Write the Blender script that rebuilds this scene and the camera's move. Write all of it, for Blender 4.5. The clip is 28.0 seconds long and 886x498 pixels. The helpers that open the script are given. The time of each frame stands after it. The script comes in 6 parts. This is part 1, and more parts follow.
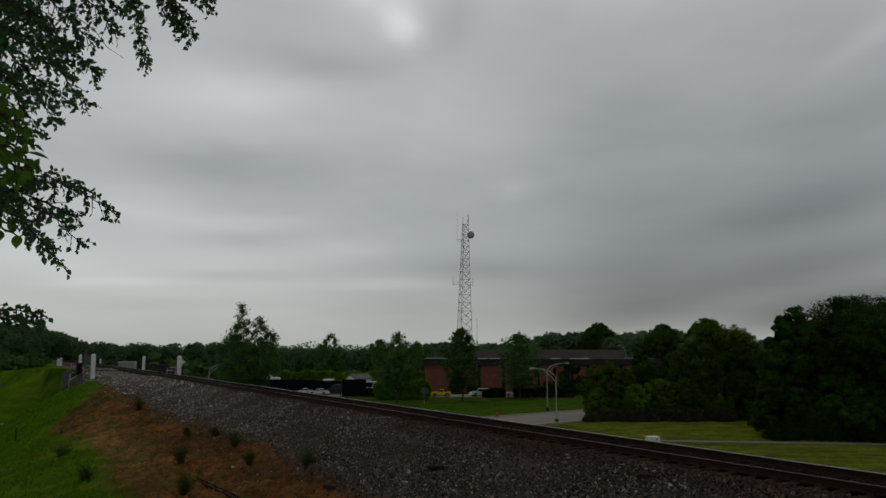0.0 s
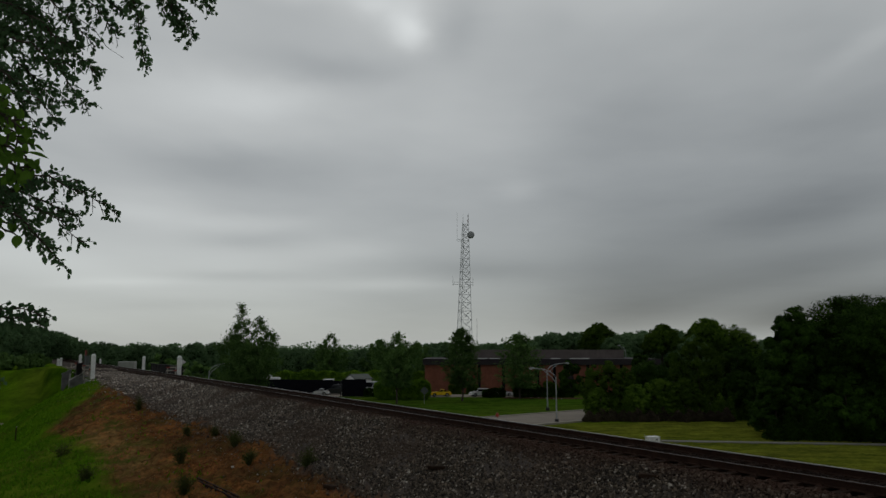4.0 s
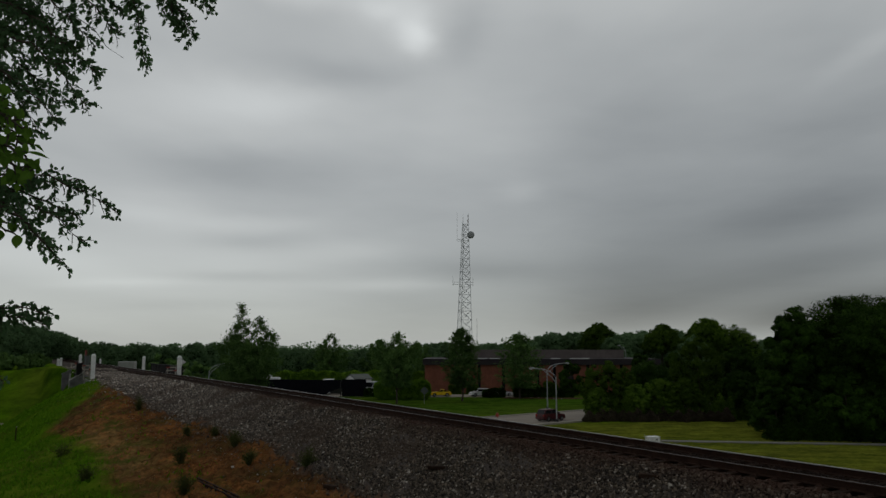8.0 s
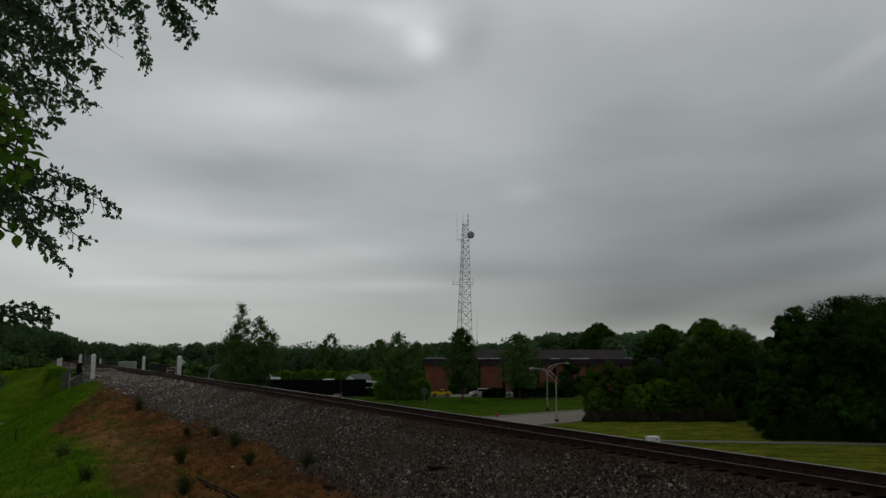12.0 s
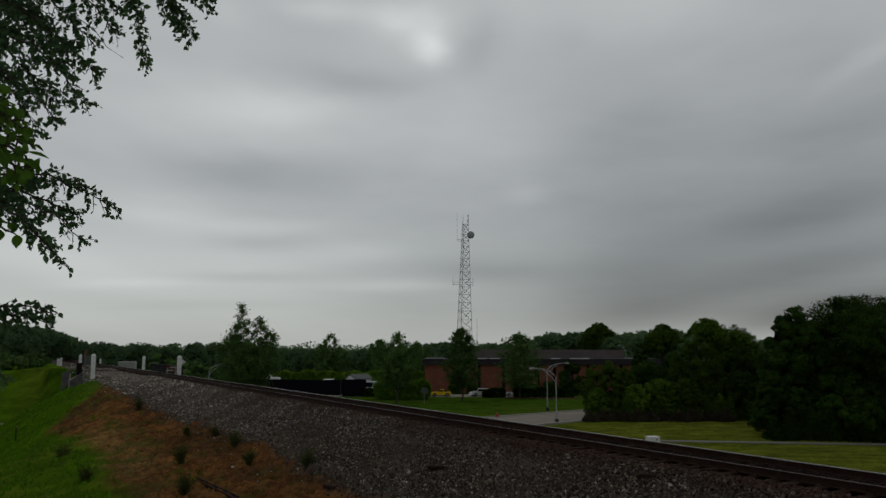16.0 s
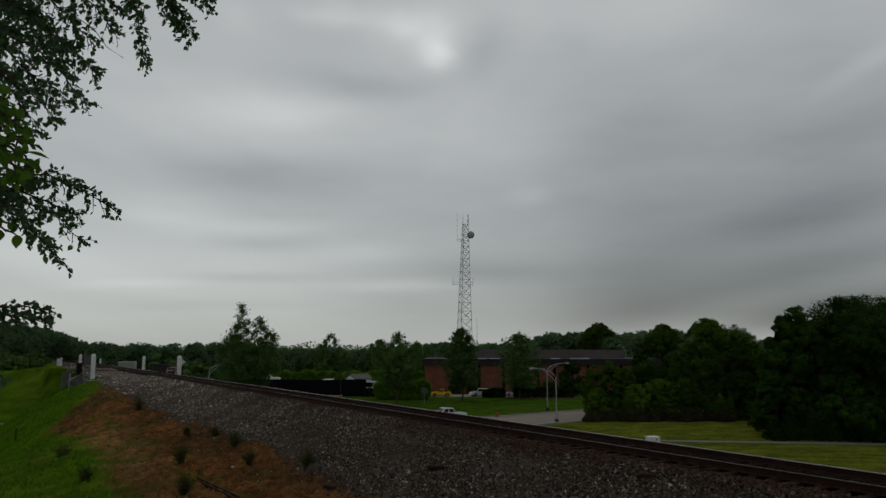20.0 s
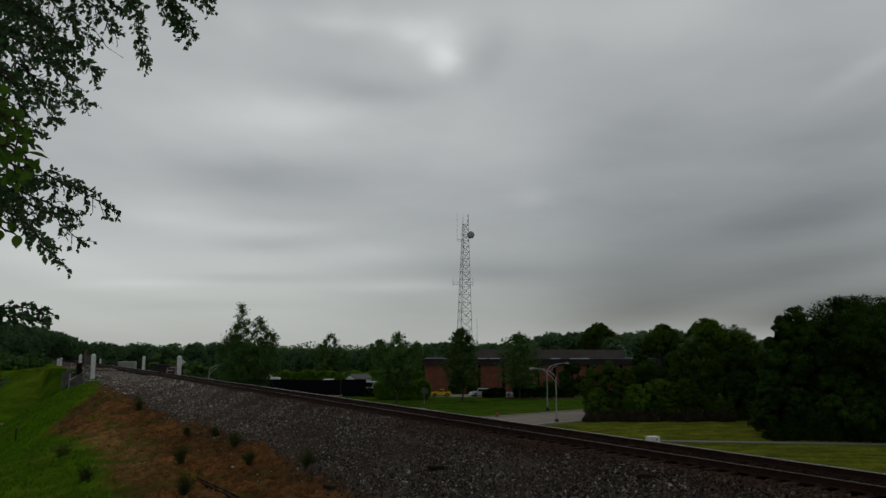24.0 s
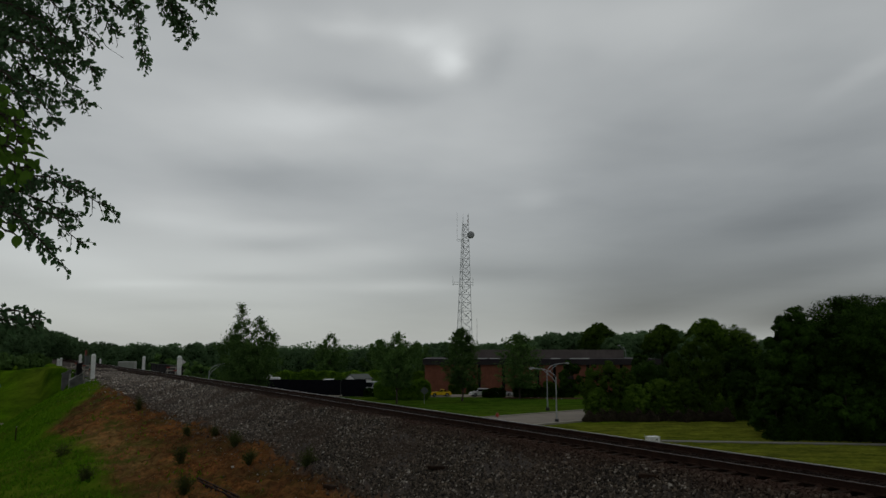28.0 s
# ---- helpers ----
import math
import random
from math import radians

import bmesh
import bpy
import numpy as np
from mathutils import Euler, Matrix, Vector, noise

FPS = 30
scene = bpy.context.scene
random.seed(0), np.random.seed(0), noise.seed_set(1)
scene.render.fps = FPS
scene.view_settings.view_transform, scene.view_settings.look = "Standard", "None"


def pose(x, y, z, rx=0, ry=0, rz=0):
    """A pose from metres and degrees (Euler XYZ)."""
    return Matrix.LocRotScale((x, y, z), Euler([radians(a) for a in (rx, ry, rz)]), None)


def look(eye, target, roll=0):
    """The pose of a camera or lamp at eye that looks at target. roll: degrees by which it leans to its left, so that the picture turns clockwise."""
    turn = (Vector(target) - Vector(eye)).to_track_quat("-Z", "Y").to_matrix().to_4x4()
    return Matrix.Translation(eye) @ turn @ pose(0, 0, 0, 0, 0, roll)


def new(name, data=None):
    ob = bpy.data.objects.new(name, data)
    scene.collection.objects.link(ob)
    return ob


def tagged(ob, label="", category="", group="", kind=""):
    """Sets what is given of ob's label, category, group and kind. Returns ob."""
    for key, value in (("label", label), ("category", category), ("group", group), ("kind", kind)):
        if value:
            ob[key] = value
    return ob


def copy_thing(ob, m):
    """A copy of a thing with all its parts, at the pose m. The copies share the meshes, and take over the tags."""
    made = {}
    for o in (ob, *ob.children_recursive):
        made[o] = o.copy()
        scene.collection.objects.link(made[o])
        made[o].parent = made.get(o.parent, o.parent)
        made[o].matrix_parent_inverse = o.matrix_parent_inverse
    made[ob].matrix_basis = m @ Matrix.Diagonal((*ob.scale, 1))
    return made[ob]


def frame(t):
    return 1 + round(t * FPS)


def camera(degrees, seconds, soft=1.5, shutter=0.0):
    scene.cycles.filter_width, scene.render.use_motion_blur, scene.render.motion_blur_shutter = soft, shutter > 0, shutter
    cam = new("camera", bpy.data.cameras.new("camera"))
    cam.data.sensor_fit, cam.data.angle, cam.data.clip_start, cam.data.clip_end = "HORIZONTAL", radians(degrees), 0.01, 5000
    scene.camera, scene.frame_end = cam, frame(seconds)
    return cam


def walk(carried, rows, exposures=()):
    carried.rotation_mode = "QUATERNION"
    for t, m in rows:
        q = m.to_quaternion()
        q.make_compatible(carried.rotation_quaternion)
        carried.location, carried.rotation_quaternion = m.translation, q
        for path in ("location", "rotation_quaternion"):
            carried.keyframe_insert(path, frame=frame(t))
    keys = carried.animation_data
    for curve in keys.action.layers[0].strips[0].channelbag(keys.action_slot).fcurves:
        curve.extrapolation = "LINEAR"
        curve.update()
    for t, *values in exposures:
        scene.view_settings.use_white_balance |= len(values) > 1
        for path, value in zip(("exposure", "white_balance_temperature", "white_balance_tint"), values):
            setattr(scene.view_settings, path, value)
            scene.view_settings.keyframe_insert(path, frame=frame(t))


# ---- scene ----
cam = camera(61.99, 28.0, soft=1.5)
EYE = (0.0, 0.0, 2.5)
walk(cam, [(0.0, pose(*EYE, 97.724, 0, 0)), (28.0, pose(*EYE, 97.724, 0, 0))])

# ---- world and light: an overcast afternoon ----
world = bpy.data.worlds.new("sky")
scene.world = world
world.use_nodes = True
wn = world.node_tree.nodes
sky = wn.new("ShaderNodeTexSky")
sky.sky_type, sky.sun_disc = "NISHITA", False
sky.sun_elevation, sky.sun_rotation = radians(52), radians(-30)
world.node_tree.links.new(sky.outputs[0], wn["Background"].inputs["Color"])
wn["Background"].inputs["Strength"].default_value = 0.06
sun = new("sun", bpy.data.lights.new("sun", "SUN"))
sun.data.energy, sun.data.angle, sun.data.color = 1.25, radians(25), (1.0, 0.96, 0.9)
sun.matrix_world = look((-300, 520, 770), (0, 0, 0))

# ---- node helpers ----
def mesh_fast(name, verts, faces, mat=None, smooth=False):
    """A mesh from an (n, 3) array and an (m, k) array of corners."""
    me = bpy.data.meshes.new(name)
    verts, faces = np.asarray(verts, np.float32), np.asarray(faces, np.int32)
    m, k = faces.shape
    me.vertices.add(len(verts))
    me.vertices.foreach_set("co", verts.ravel())
    me.loops.add(m * k)
    me.loops.foreach_set("vertex_index", faces.ravel())
    me.polygons.add(m)
    me.polygons.foreach_set("loop_start", np.arange(0, m * k, k, dtype=np.int32))
    me.polygons.foreach_set("use_smooth", np.full(m, smooth))
    me.update(calc_edges=True)
    me.validate()
    if mat:
        me.materials.append(mat)
    return me


def bm_mesh(name, bm, mat=None, smooth=False):
    me = bpy.data.meshes.new(name)
    bmesh.ops.recalc_face_normals(bm, faces=bm.faces)
    if smooth:
        for f in bm.faces:
            f.smooth = True
    bm.to_mesh(me)
    bm.free()
    if mat:
        me.materials.append(mat)
    return me


def part(name, bm, material, parent, label="", smooth=False):
    """One mesh object under a thing or under a part."""
    me = bm if isinstance(bm, bpy.types.Mesh) else bm_mesh(name, bm, material, smooth)
    if isinstance(bm, bpy.types.Mesh) and material and not me.materials:
        me.materials.append(material)
    ob = new(name, me)
    ob.parent = parent
    if label:
        tagged(ob, label)
    return ob


def thing(name, m, label, category, group="", kind=""):
    ob = new(name)
    ob.empty_display_size = 0.2
    ob.matrix_basis = m
    return tagged(ob, label, category, group, kind)


def box(bm, x0, y0, z0, x1, y1, z1, bevel=0.0):
    r = bmesh.ops.create_cube(bm, size=1.0)
    vs = r["verts"]
    for v in vs:
        v.co = Vector(((x0 + x1) / 2 + v.co.x * (x1 - x0), (y0 + y1) / 2 + v.co.y * (y1 - y0), (z0 + z1) / 2 + v.co.z * (z1 - z0)))
    if bevel:
        es = list({e for v in vs for e in v.link_edges})
        bmesh.ops.bevel(bm, geom=es, offset=bevel, segments=2, affect="EDGES", profile=0.5)
    return bm


def a_box(x0, y0, z0, x1, y1, z1, bevel=0.0):
    return box(bmesh.new(), x0, y0, z0, x1, y1, z1, bevel)


def rod(bm, a, b, r0, r1=None, sides=8):
    """A tapered rod from a to b."""
    a, b = Vector(a), Vector(b)
    r = bmesh.ops.create_cone(bm, cap_ends=True, segments=sides, radius1=r0, radius2=r0 if r1 is None else r1, depth=(b - a).length)
    m = Matrix.Translation((a + b) / 2) @ (b - a).to_track_quat("Z", "Y").to_matrix().to_4x4()
    bmesh.ops.transform(bm, matrix=m, verts=r["verts"])
    return bm


def prism(bm, outline, y0, y1):
    """An outline in x and z drawn out from y0 to y1."""
    lo = [bm.verts.new((x, y0, z)) for x, z in outline]
    hi = [bm.verts.new((x, y1, z)) for x, z in outline]
    n = len(outline)
    bm.faces.new(lo)
    bm.faces.new(hi[::-1])
    for i in range(n):
        bm.faces.new((lo[i], lo[(i + 1) % n], hi[(i + 1) % n], hi[i]))
    return bm


def tube(path, radii, sides=6):
    """Corners and faces of a tube along a path, as arrays."""
    path, radii = np.asarray(path, float), np.asarray(radii, float)
    n = len(path)
    tang = np.gradient(path, axis=0)
    tang /= np.linalg.norm(tang, axis=1)[:, None] + 1e-9
    ref = np.where(np.abs(tang[:, 2:3]) > 0.9, np.array([[1.0, 0, 0]]), np.array([[0, 0, 1.0]]))
    u = np.cross(tang, ref)
    u /= np.linalg.norm(u, axis=1)[:, None] + 1e-9
    v = np.cross(tang, u)
    a = np.linspace(0, 2 * math.pi, sides, endpoint=False)
    ring = path[:, None] + radii[:, None, None] * (np.cos(a)[None, :, None] * u[:, None] + np.sin(a)[None, :, None] * v[:, None])
    i = np.arange(n - 1)[:, None] * sides
    j = np.arange(sides)[None]
    k = (j + 1) % sides
    faces = np.stack([i + j, i + k, i + sides + k, i + sides + j], -1).reshape(-1, 4)
    return ring.reshape(-1, 3), faces


def joined(pieces):
    vs, fs, o = [], [], 0
    for v, f in pieces:
        vs.append(v)
        fs.append(f + o)
        o += len(v)
    return np.concatenate(vs), np.concatenate(fs)


# ---- materials ----
def nodes_of(name):
    m = bpy.data.materials.new(name)
    m.use_nodes = True
    return m, m.node_tree.nodes, m.node_tree.links, m.node_tree.nodes["Principled BSDF"]


def noise_node(n, l, coord, scale, detail=4.0, rough=0.55, stretch=None):
    t = n.new("ShaderNodeTexNoise")
    t.inputs["Scale"].default_value, t.inputs["Detail"].default_value, t.inputs["Roughness"].default_value = scale, detail, rough
    if stretch:
        mp = n.new("ShaderNodeMapping")
        mp.inputs["Scale"].default_value = stretch
        l.new(coord, mp.inputs["Vector"])
        coord = mp.outputs[0]
    l.new(coord, t.inputs["Vector"])
    return t


def ramp(n, l, fac, stops):
    r = n.new("ShaderNodeValToRGB")
    e = r.color_ramp.elements
    while len(e) < len(stops):
        e.new(0.5)
    for el, (p, c) in zip(e, stops):
        el.position, el.color = p, (*c, 1)
    l.new(fac, r.inputs["Fac"])
    return r


def blend(n, l, fac, a, b, mode="MIX"):
    m = n.new("ShaderNodeMix")
    m.data_type, m.blend_type = "RGBA", mode
    for sock, val in ((m.inputs[0], fac), (m.inputs[6], a), (m.inputs[7], b)):
        if hasattr(val, "is_linked"):
            l.new(val, sock)
        else:
            sock.default_value = val if isinstance(val, (int, float)) else (*val, 1)
    return m.outputs[2]


def calc(n, l, op, a, b=None, clamp=False):
    m = n.new("ShaderNodeMath")
    m.operation, m.use_clamp = op, clamp
    for sock, val in zip(m.inputs, (a, b)):
        if val is None:
            continue
        if hasattr(val, "is_linked"):
            l.new(val, sock)
        else:
            sock.default_value = val
    return m.outputs[0]


def surface(name, c0, c1, rough=0.8, metal=0.0, grain=30.0, patch=2.0, bump=0.3, dist=0.01, dirt=None, each=0.0, spec=0.4):
    """A worn surface: two tones in patches, grain, relief, and, where given, dirt in patches and variation from piece to piece."""
    m, n, l, p = nodes_of(name)
    co = n.new("ShaderNodeTexCoord").outputs["Object"]
    big, fine = noise_node(n, l, co, patch), noise_node(n, l, co, grain, 6)
    mixf = calc(n, l, "ADD", calc(n, l, "MULTIPLY", big.outputs[0], 0.65), calc(n, l, "MULTIPLY", fine.outputs[0], 0.35))
    col = ramp(n, l, mixf, [(0.35, c0), (0.65, c1)]).outputs[0]
    if dirt:
        d = noise_node(n, l, co, patch * 2.7, 8, 0.7)
        col = blend(n, l, ramp(n, l, d.outputs[0], [(0.5, (0, 0, 0)), (0.72, (0.8, 0.8, 0.8))]).outputs[0], col, dirt)
    if each:
        info = n.new("ShaderNodeObjectInfo")
        hsv = n.new("ShaderNodeHueSaturation")
        l.new(calc(n, l, "ADD", 1 - each / 2, calc(n, l, "MULTIPLY", info.outputs["Random"], each)), hsv.inputs["Value"])
        l.new(col, hsv.inputs["Color"])
        col = hsv.outputs[0]
    l.new(col, p.inputs["Base Color"])
    p.inputs["Metallic"].default_value = metal
    p.inputs["Specular IOR Level"].default_value = spec
    l.new(calc(n, l, "ADD", rough - 0.1, calc(n, l, "MULTIPLY", fine.outputs[0], 0.2)), p.inputs["Roughness"])
    if bump:
        b = n.new("ShaderNodeBump")
        b.inputs["Strength"].default_value, b.inputs["Distance"].default_value = bump, dist
        l.new(fine.outputs[0], b.inputs["Height"])
        l.new(b.outputs[0], p.inputs["Normal"])
    return m


def leaves(name, dark, light, thin=0.35, each=0.35, low=0.2, high=0.85):
    """Foliage: tone varies leaf by leaf and tree by tree, and some light passes through."""
    m, n, l, p = nodes_of(name)
    geo, info = n.new("ShaderNodeNewGeometry"), n.new("ShaderNodeObjectInfo")
    co = n.new("ShaderNodeTexCoord").outputs["Object"]
    clump = noise_node(n, l, co, 0.6, 3)
    f = calc(n, l, "ADD", calc(n, l, "MULTIPLY", geo.outputs["Random Per Island"], 0.2), calc(n, l, "MULTIPLY", clump.outputs[0], 0.9))
    col = ramp(n, l, f, [(low, dark), (high, light)]).outputs[0]
    hsv = n.new("ShaderNodeHueSaturation")
    l.new(calc(n, l, "ADD", 1 - each / 2, calc(n, l, "MULTIPLY", info.outputs["Random"], each)), hsv.inputs["Value"])
    l.new(col, hsv.inputs["Color"])
    l.new(hsv.outputs[0], p.inputs["Base Color"])
    p.inputs["Roughness"].default_value, p.inputs["Specular IOR Level"].default_value = 0.75, 0.03
    tr = n.new("ShaderNodeBsdfTranslucent")
    l.new(hsv.outputs[0], tr.inputs["Color"])
    mix = n.new("ShaderNodeMixShader")
    mix.inputs[0].default_value = thin
    l.new(p.outputs[0], mix.inputs[1])
    l.new(tr.outputs[0], mix.inputs[2])
    l.new(mix.outputs[0], n["Material Output"].inputs["Surface"])
    return m


def glass(name, tint, rough=0.08, coat=0.6, spec=0.6):
    m, n, l, p = nodes_of(name)
    p.inputs["Base Color"].default_value = (*tint, 1)
    p.inputs["Roughness"].default_value, p.inputs["Specular IOR Level"].default_value = rough, spec
    p.inputs["Coat Weight"].default_value = coat
    p.inputs["Coat Roughness"].default_value = 0.03
    return m


def paint(name, c, rough=0.3, coat=0.6):
    m = surface(name, [v * 0.93 for v in c], c, rough, grain=200, patch=3, bump=0.02, spec=0.5)
    m.node_tree.nodes["Principled BSDF"].inputs["Coat Weight"].default_value = coat
    return m


M_RAIL = surface("rail_steel", (0.020, 0.011, 0.008), (0.042, 0.022, 0.015), 0.85, 0.0, 40, 3, 0.3, dirt=(0.014, 0.009, 0.007), spec=0.06)
M_RAILTOP = surface("worn_rail_top", (0.38, 0.37, 0.36), (0.55, 0.54, 0.53), 0.4, 0.8, 60, 4, 0.05, spec=0.6)
M_RAILDULL = surface("dull_rail_top", (0.12, 0.105, 0.10), (0.2, 0.185, 0.18), 0.55, 0.6, 60, 4, 0.05, spec=0.4)
M_TIE = surface("creosoted_timber", (0.013, 0.008, 0.0055), (0.038, 0.022, 0.014), 0.9, 0, 25, 4, 0.8, 0.02, dirt=(0.045, 0.028, 0.019), each=0.6, spec=0.06)
M_CONCRETE = surface("weathered_concrete", (0.2, 0.195, 0.185), (0.34, 0.33, 0.31), 0.9, 0, 20, 0.8, 0.3, dirt=(0.11, 0.1, 0.09))
M_WHITE = surface("white_paint", (0.62, 0.62, 0.6), (0.78, 0.78, 0.76), 0.6, 0, 15, 1.5, 0.1, dirt=(0.42, 0.4, 0.36))
M_REDPAINT = surface("red_paint", (0.16, 0.022, 0.018), (0.24, 0.035, 0.026), 0.5, 0, 15, 2, 0.1)
M_BLACK = surface("black_screen", (0.003, 0.003, 0.006), (0.007, 0.007, 0.011), 0.9, 0, 40, 1.0, 0.2, spec=0.08)
M_GIRDER = surface("black_girder", (0.006, 0.006, 0.006), (0.014, 0.012, 0.011), 0.8, 0.1, 20, 1.2, 0.2, dirt=(0.026, 0.016, 0.012), spec=0.15)
M_BRICK = surface("brick_faces", (0.150, 0.056, 0.035), (0.230, 0.086, 0.054), 0.9, 0, 30, 0.5, 0.3, dirt=(0.07, 0.034, 0.025), spec=0.15)
M_FASCIA = surface("dark_fascia", (0.012, 0.009, 0.010), (0.022, 0.016, 0.018), 0.8, 0, 10, 0.6, 0.1)
M_ROOFTIER = surface("brown_metal_cladding", (0.088, 0.072, 0.068), (0.135, 0.11, 0.102), 0.7, 0.1, 10, 0.4, 0.1, dirt=(0.09, 0.07, 0.065))
M_WINDOW = glass("dark_window_glass", (0.006, 0.007, 0.008), 0.12, 0.0, 0.22)
M_GALV = surface("galvanised_steel", (0.27, 0.28, 0.285), (0.38, 0.39, 0.395), 0.55, 0.35, 20, 2, 0.1)
M_ASPHALT = surface("pale_worn_road", (0.18, 0.155, 0.128), (0.255, 0.222, 0.185), 0.9, 0, 12, 0.25, 0.3, dirt=(0.21, 0.182, 0.152), spec=0.15)
M_PATH = surface("grey_path", (0.12, 0.113, 0.098), (0.17, 0.162, 0.142), 0.9, 0, 12, 0.4, 0.3)
M_MULCH = surface("bark_mulch", (0.04, 0.018, 0.012), (0.105, 0.05, 0.034), 0.95, 0, 25, 1.0, 0.6, spec=0.05)
M_KERB = surface("concrete_kerb", (0.24, 0.215, 0.18), (0.33, 0.30, 0.25), 0.9, 0, 10, 0.8, 0.2, each=0.2)
M_BARK = surface("bark", (0.035, 0.026, 0.02), (0.085, 0.065, 0.05), 0.95, 0, 18, 3, 0.9, 0.03)
M_TYRE = surface("tyre_rubber", (0.012, 0.012, 0.012), (0.022, 0.022, 0.022), 0.85, 0, 40, 4, 0.1)
M_RIM = surface("wheel_rim", (0.35, 0.35, 0.36), (0.5, 0.5, 0.51), 0.35, 0.8, 40, 4, 0.02)
M_PLASTIC = surface("dark_plastic", (0.015, 0.015, 0.016), (0.03, 0.03, 0.03), 0.6, 0, 40, 4, 0.05)
M_HEADLAMP = glass("lamp_lens", (0.7, 0.7, 0.68))
M_TAIL = glass("red_lens", (0.35, 0.02, 0.015))
L_LAWN = leaves("grass_blades", (0.048, 0.120, 0.004), (0.100, 0.215, 0.008), 0.3)
L_DARK = leaves("tree_leaves", (0.029, 0.066, 0.017), (0.130, 0.222, 0.060), 0.25, 0.5)
L_THICKET = leaves("thicket_leaves", (0.012, 0.030, 0.004), (0.086, 0.150, 0.014), 0.2, 0.5)
L_SHOOT = leaves("fresh_shoots", (0.026, 0.062, 0.007), (0.125, 0.215, 0.022), 0.3)
# Ramp runs to near-black: shade between leaf clumps put into the colour.
L_BIG = leaves("dense_shade_dark_leaves", (0.006, 0.016, 0.0022), (0.042, 0.090, 0.009), 0.08, 0.3, 0.32, 0.9)
# Darker copy of the leaves: the crown's inner shade put into the colour.
L_INNER_SHADE = leaves("shade_dark_inner_leaves", (0.006, 0.014, 0.003), (0.014, 0.030, 0.005), 0.05)
# Paler and bluer than nearer leaves: distance haze put into the colour.
L_FAR_HAZE = leaves("hazy_far_leaves", (0.062, 0.112, 0.055), (0.138, 0.225, 0.098), 0.45, 0.45)
L_HEDGE = leaves("hedge_leaves", (0.058, 0.125, 0.013), (0.19, 0.33, 0.032), 0.25)
L_BRANCH = leaves("hanging_leaves", (0.040, 0.085, 0.042), (0.125, 0.210, 0.095), 0.45)
L_NEAR = leaves("near_leaves", (0.030, 0.078, 0.012), (0.140, 0.250, 0.034), 0.5)
L_WEED = leaves("weed_leaves", (0.034, 0.044, 0.013), (0.082, 0.096, 0.028), 0.3)
L_STRAW = leaves("dead_grass", (0.05, 0.04, 0.016), (0.19, 0.135, 0.06), 0.2)
L_DRY = leaves("dry_undergrowth", (0.035, 0.030, 0.020), (0.085, 0.070, 0.045), 0.2)
M_WALL = surface("stained_concrete", (0.085, 0.083, 0.08), (0.16, 0.155, 0.15), 0.95, 0, 12, 0.6, 0.4, dirt=(0.05, 0.05, 0.045))
# Galvanised steel made paler for the tower, with distance haze in the colour.
M_TOWER = surface("haze_pale_tower_steel", (0.50, 0.51, 0.52), (0.64, 0.65, 0.66), 0.6, 0.1, 10, 0.5, 0.1)
M_DARKSTEEL = surface("dark_steel", (0.09, 0.09, 0.094), (0.14, 0.14, 0.145), 0.6, 0.2, 20, 2, 0.1)
M_PALE = surface("pale_grey_siding", (0.24, 0.24, 0.225), (0.33, 0.33, 0.31), 0.7, 0, 10, 0.8, 0.1, dirt=(0.25, 0.24, 0.22))
M_SIGNBACK = surface("dull_aluminium", (0.07, 0.08, 0.07), (0.11, 0.12, 0.108), 0.7, 0.3, 20, 2, 0.1)

# ---- the plan: the track runs along s, d is the distance across it, k runs along the road and q across it ----
TS, TC = math.sin(radians(31.02)), math.cos(radians(31.02))
RAIL_Z = -0.15


def along(s, d, z=0.0):
    return Vector((d * TC - s * TS, d * TS + s * TC, z))


# the road's middle line bends where it nears the railway
ROAD_K = np.arange(-260.0, 302.0, 1.0)
ROAD_H = np.radians(np.interp(ROAD_K, [-16, 4], [22.4, 38.3]))
ROAD_X, ROAD_Y = np.cumsum(np.cos(ROAD_H)), np.cumsum(np.sin(ROAD_H))
ROAD_X += 10.3 - np.interp(0, ROAD_K, ROAD_X)
ROAD_Y += 113.3 - np.interp(0, ROAD_K, ROAD_Y)


def on_road(k, q=0.0, z=0.0):
    h = float(np.interp(k, ROAD_K, ROAD_H))
    return Vector((float(np.interp(k, ROAD_K, ROAD_X)) - math.sin(h) * q, float(np.interp(k, ROAD_K, ROAD_Y)) + math.cos(h) * q, z))


def road_coords(x, y):
    """The place along the road and across it."""
    x, y = np.asarray(x, float), np.asarray(y, float)
    shape = x.shape
    x, y = x.ravel(), y.ravel()
    best, kk = np.full(x.shape, 1e18), np.zeros(x.shape)
    for i in range(0, len(ROAD_K), 4):
        r = (x - ROAD_X[i]) ** 2 + (y - ROAD_Y[i]) ** 2
        m = r < best
        best[m], kk[m] = r[m], ROAD_K[i]
    for _ in range(2):
        h = np.interp(kk, ROAD_K, ROAD_H)
        dx, dy = x - np.interp(kk, ROAD_K, ROAD_X), y - np.interp(kk, ROAD_K, ROAD_Y)
        kk = np.clip(kk + dx * np.cos(h) + dy * np.sin(h), -260, 300)
    h = np.interp(kk, ROAD_K, ROAD_H)
    dx, dy = x - np.interp(kk, ROAD_K, ROAD_X), y - np.interp(kk, ROAD_K, ROAD_Y)
    return kk.reshape(shape), (-dx * np.sin(h) + dy * np.cos(h)).reshape(shape)


def road_z(k):
    return np.interp(k, [-260, -110, -65, 0, 400], [-5.6, -6.0, -6.5, -8.2, -8.8])


def smooth01(v):
    v = np.clip(v, 0, 1)
    return v * v * (3 - 2 * v)


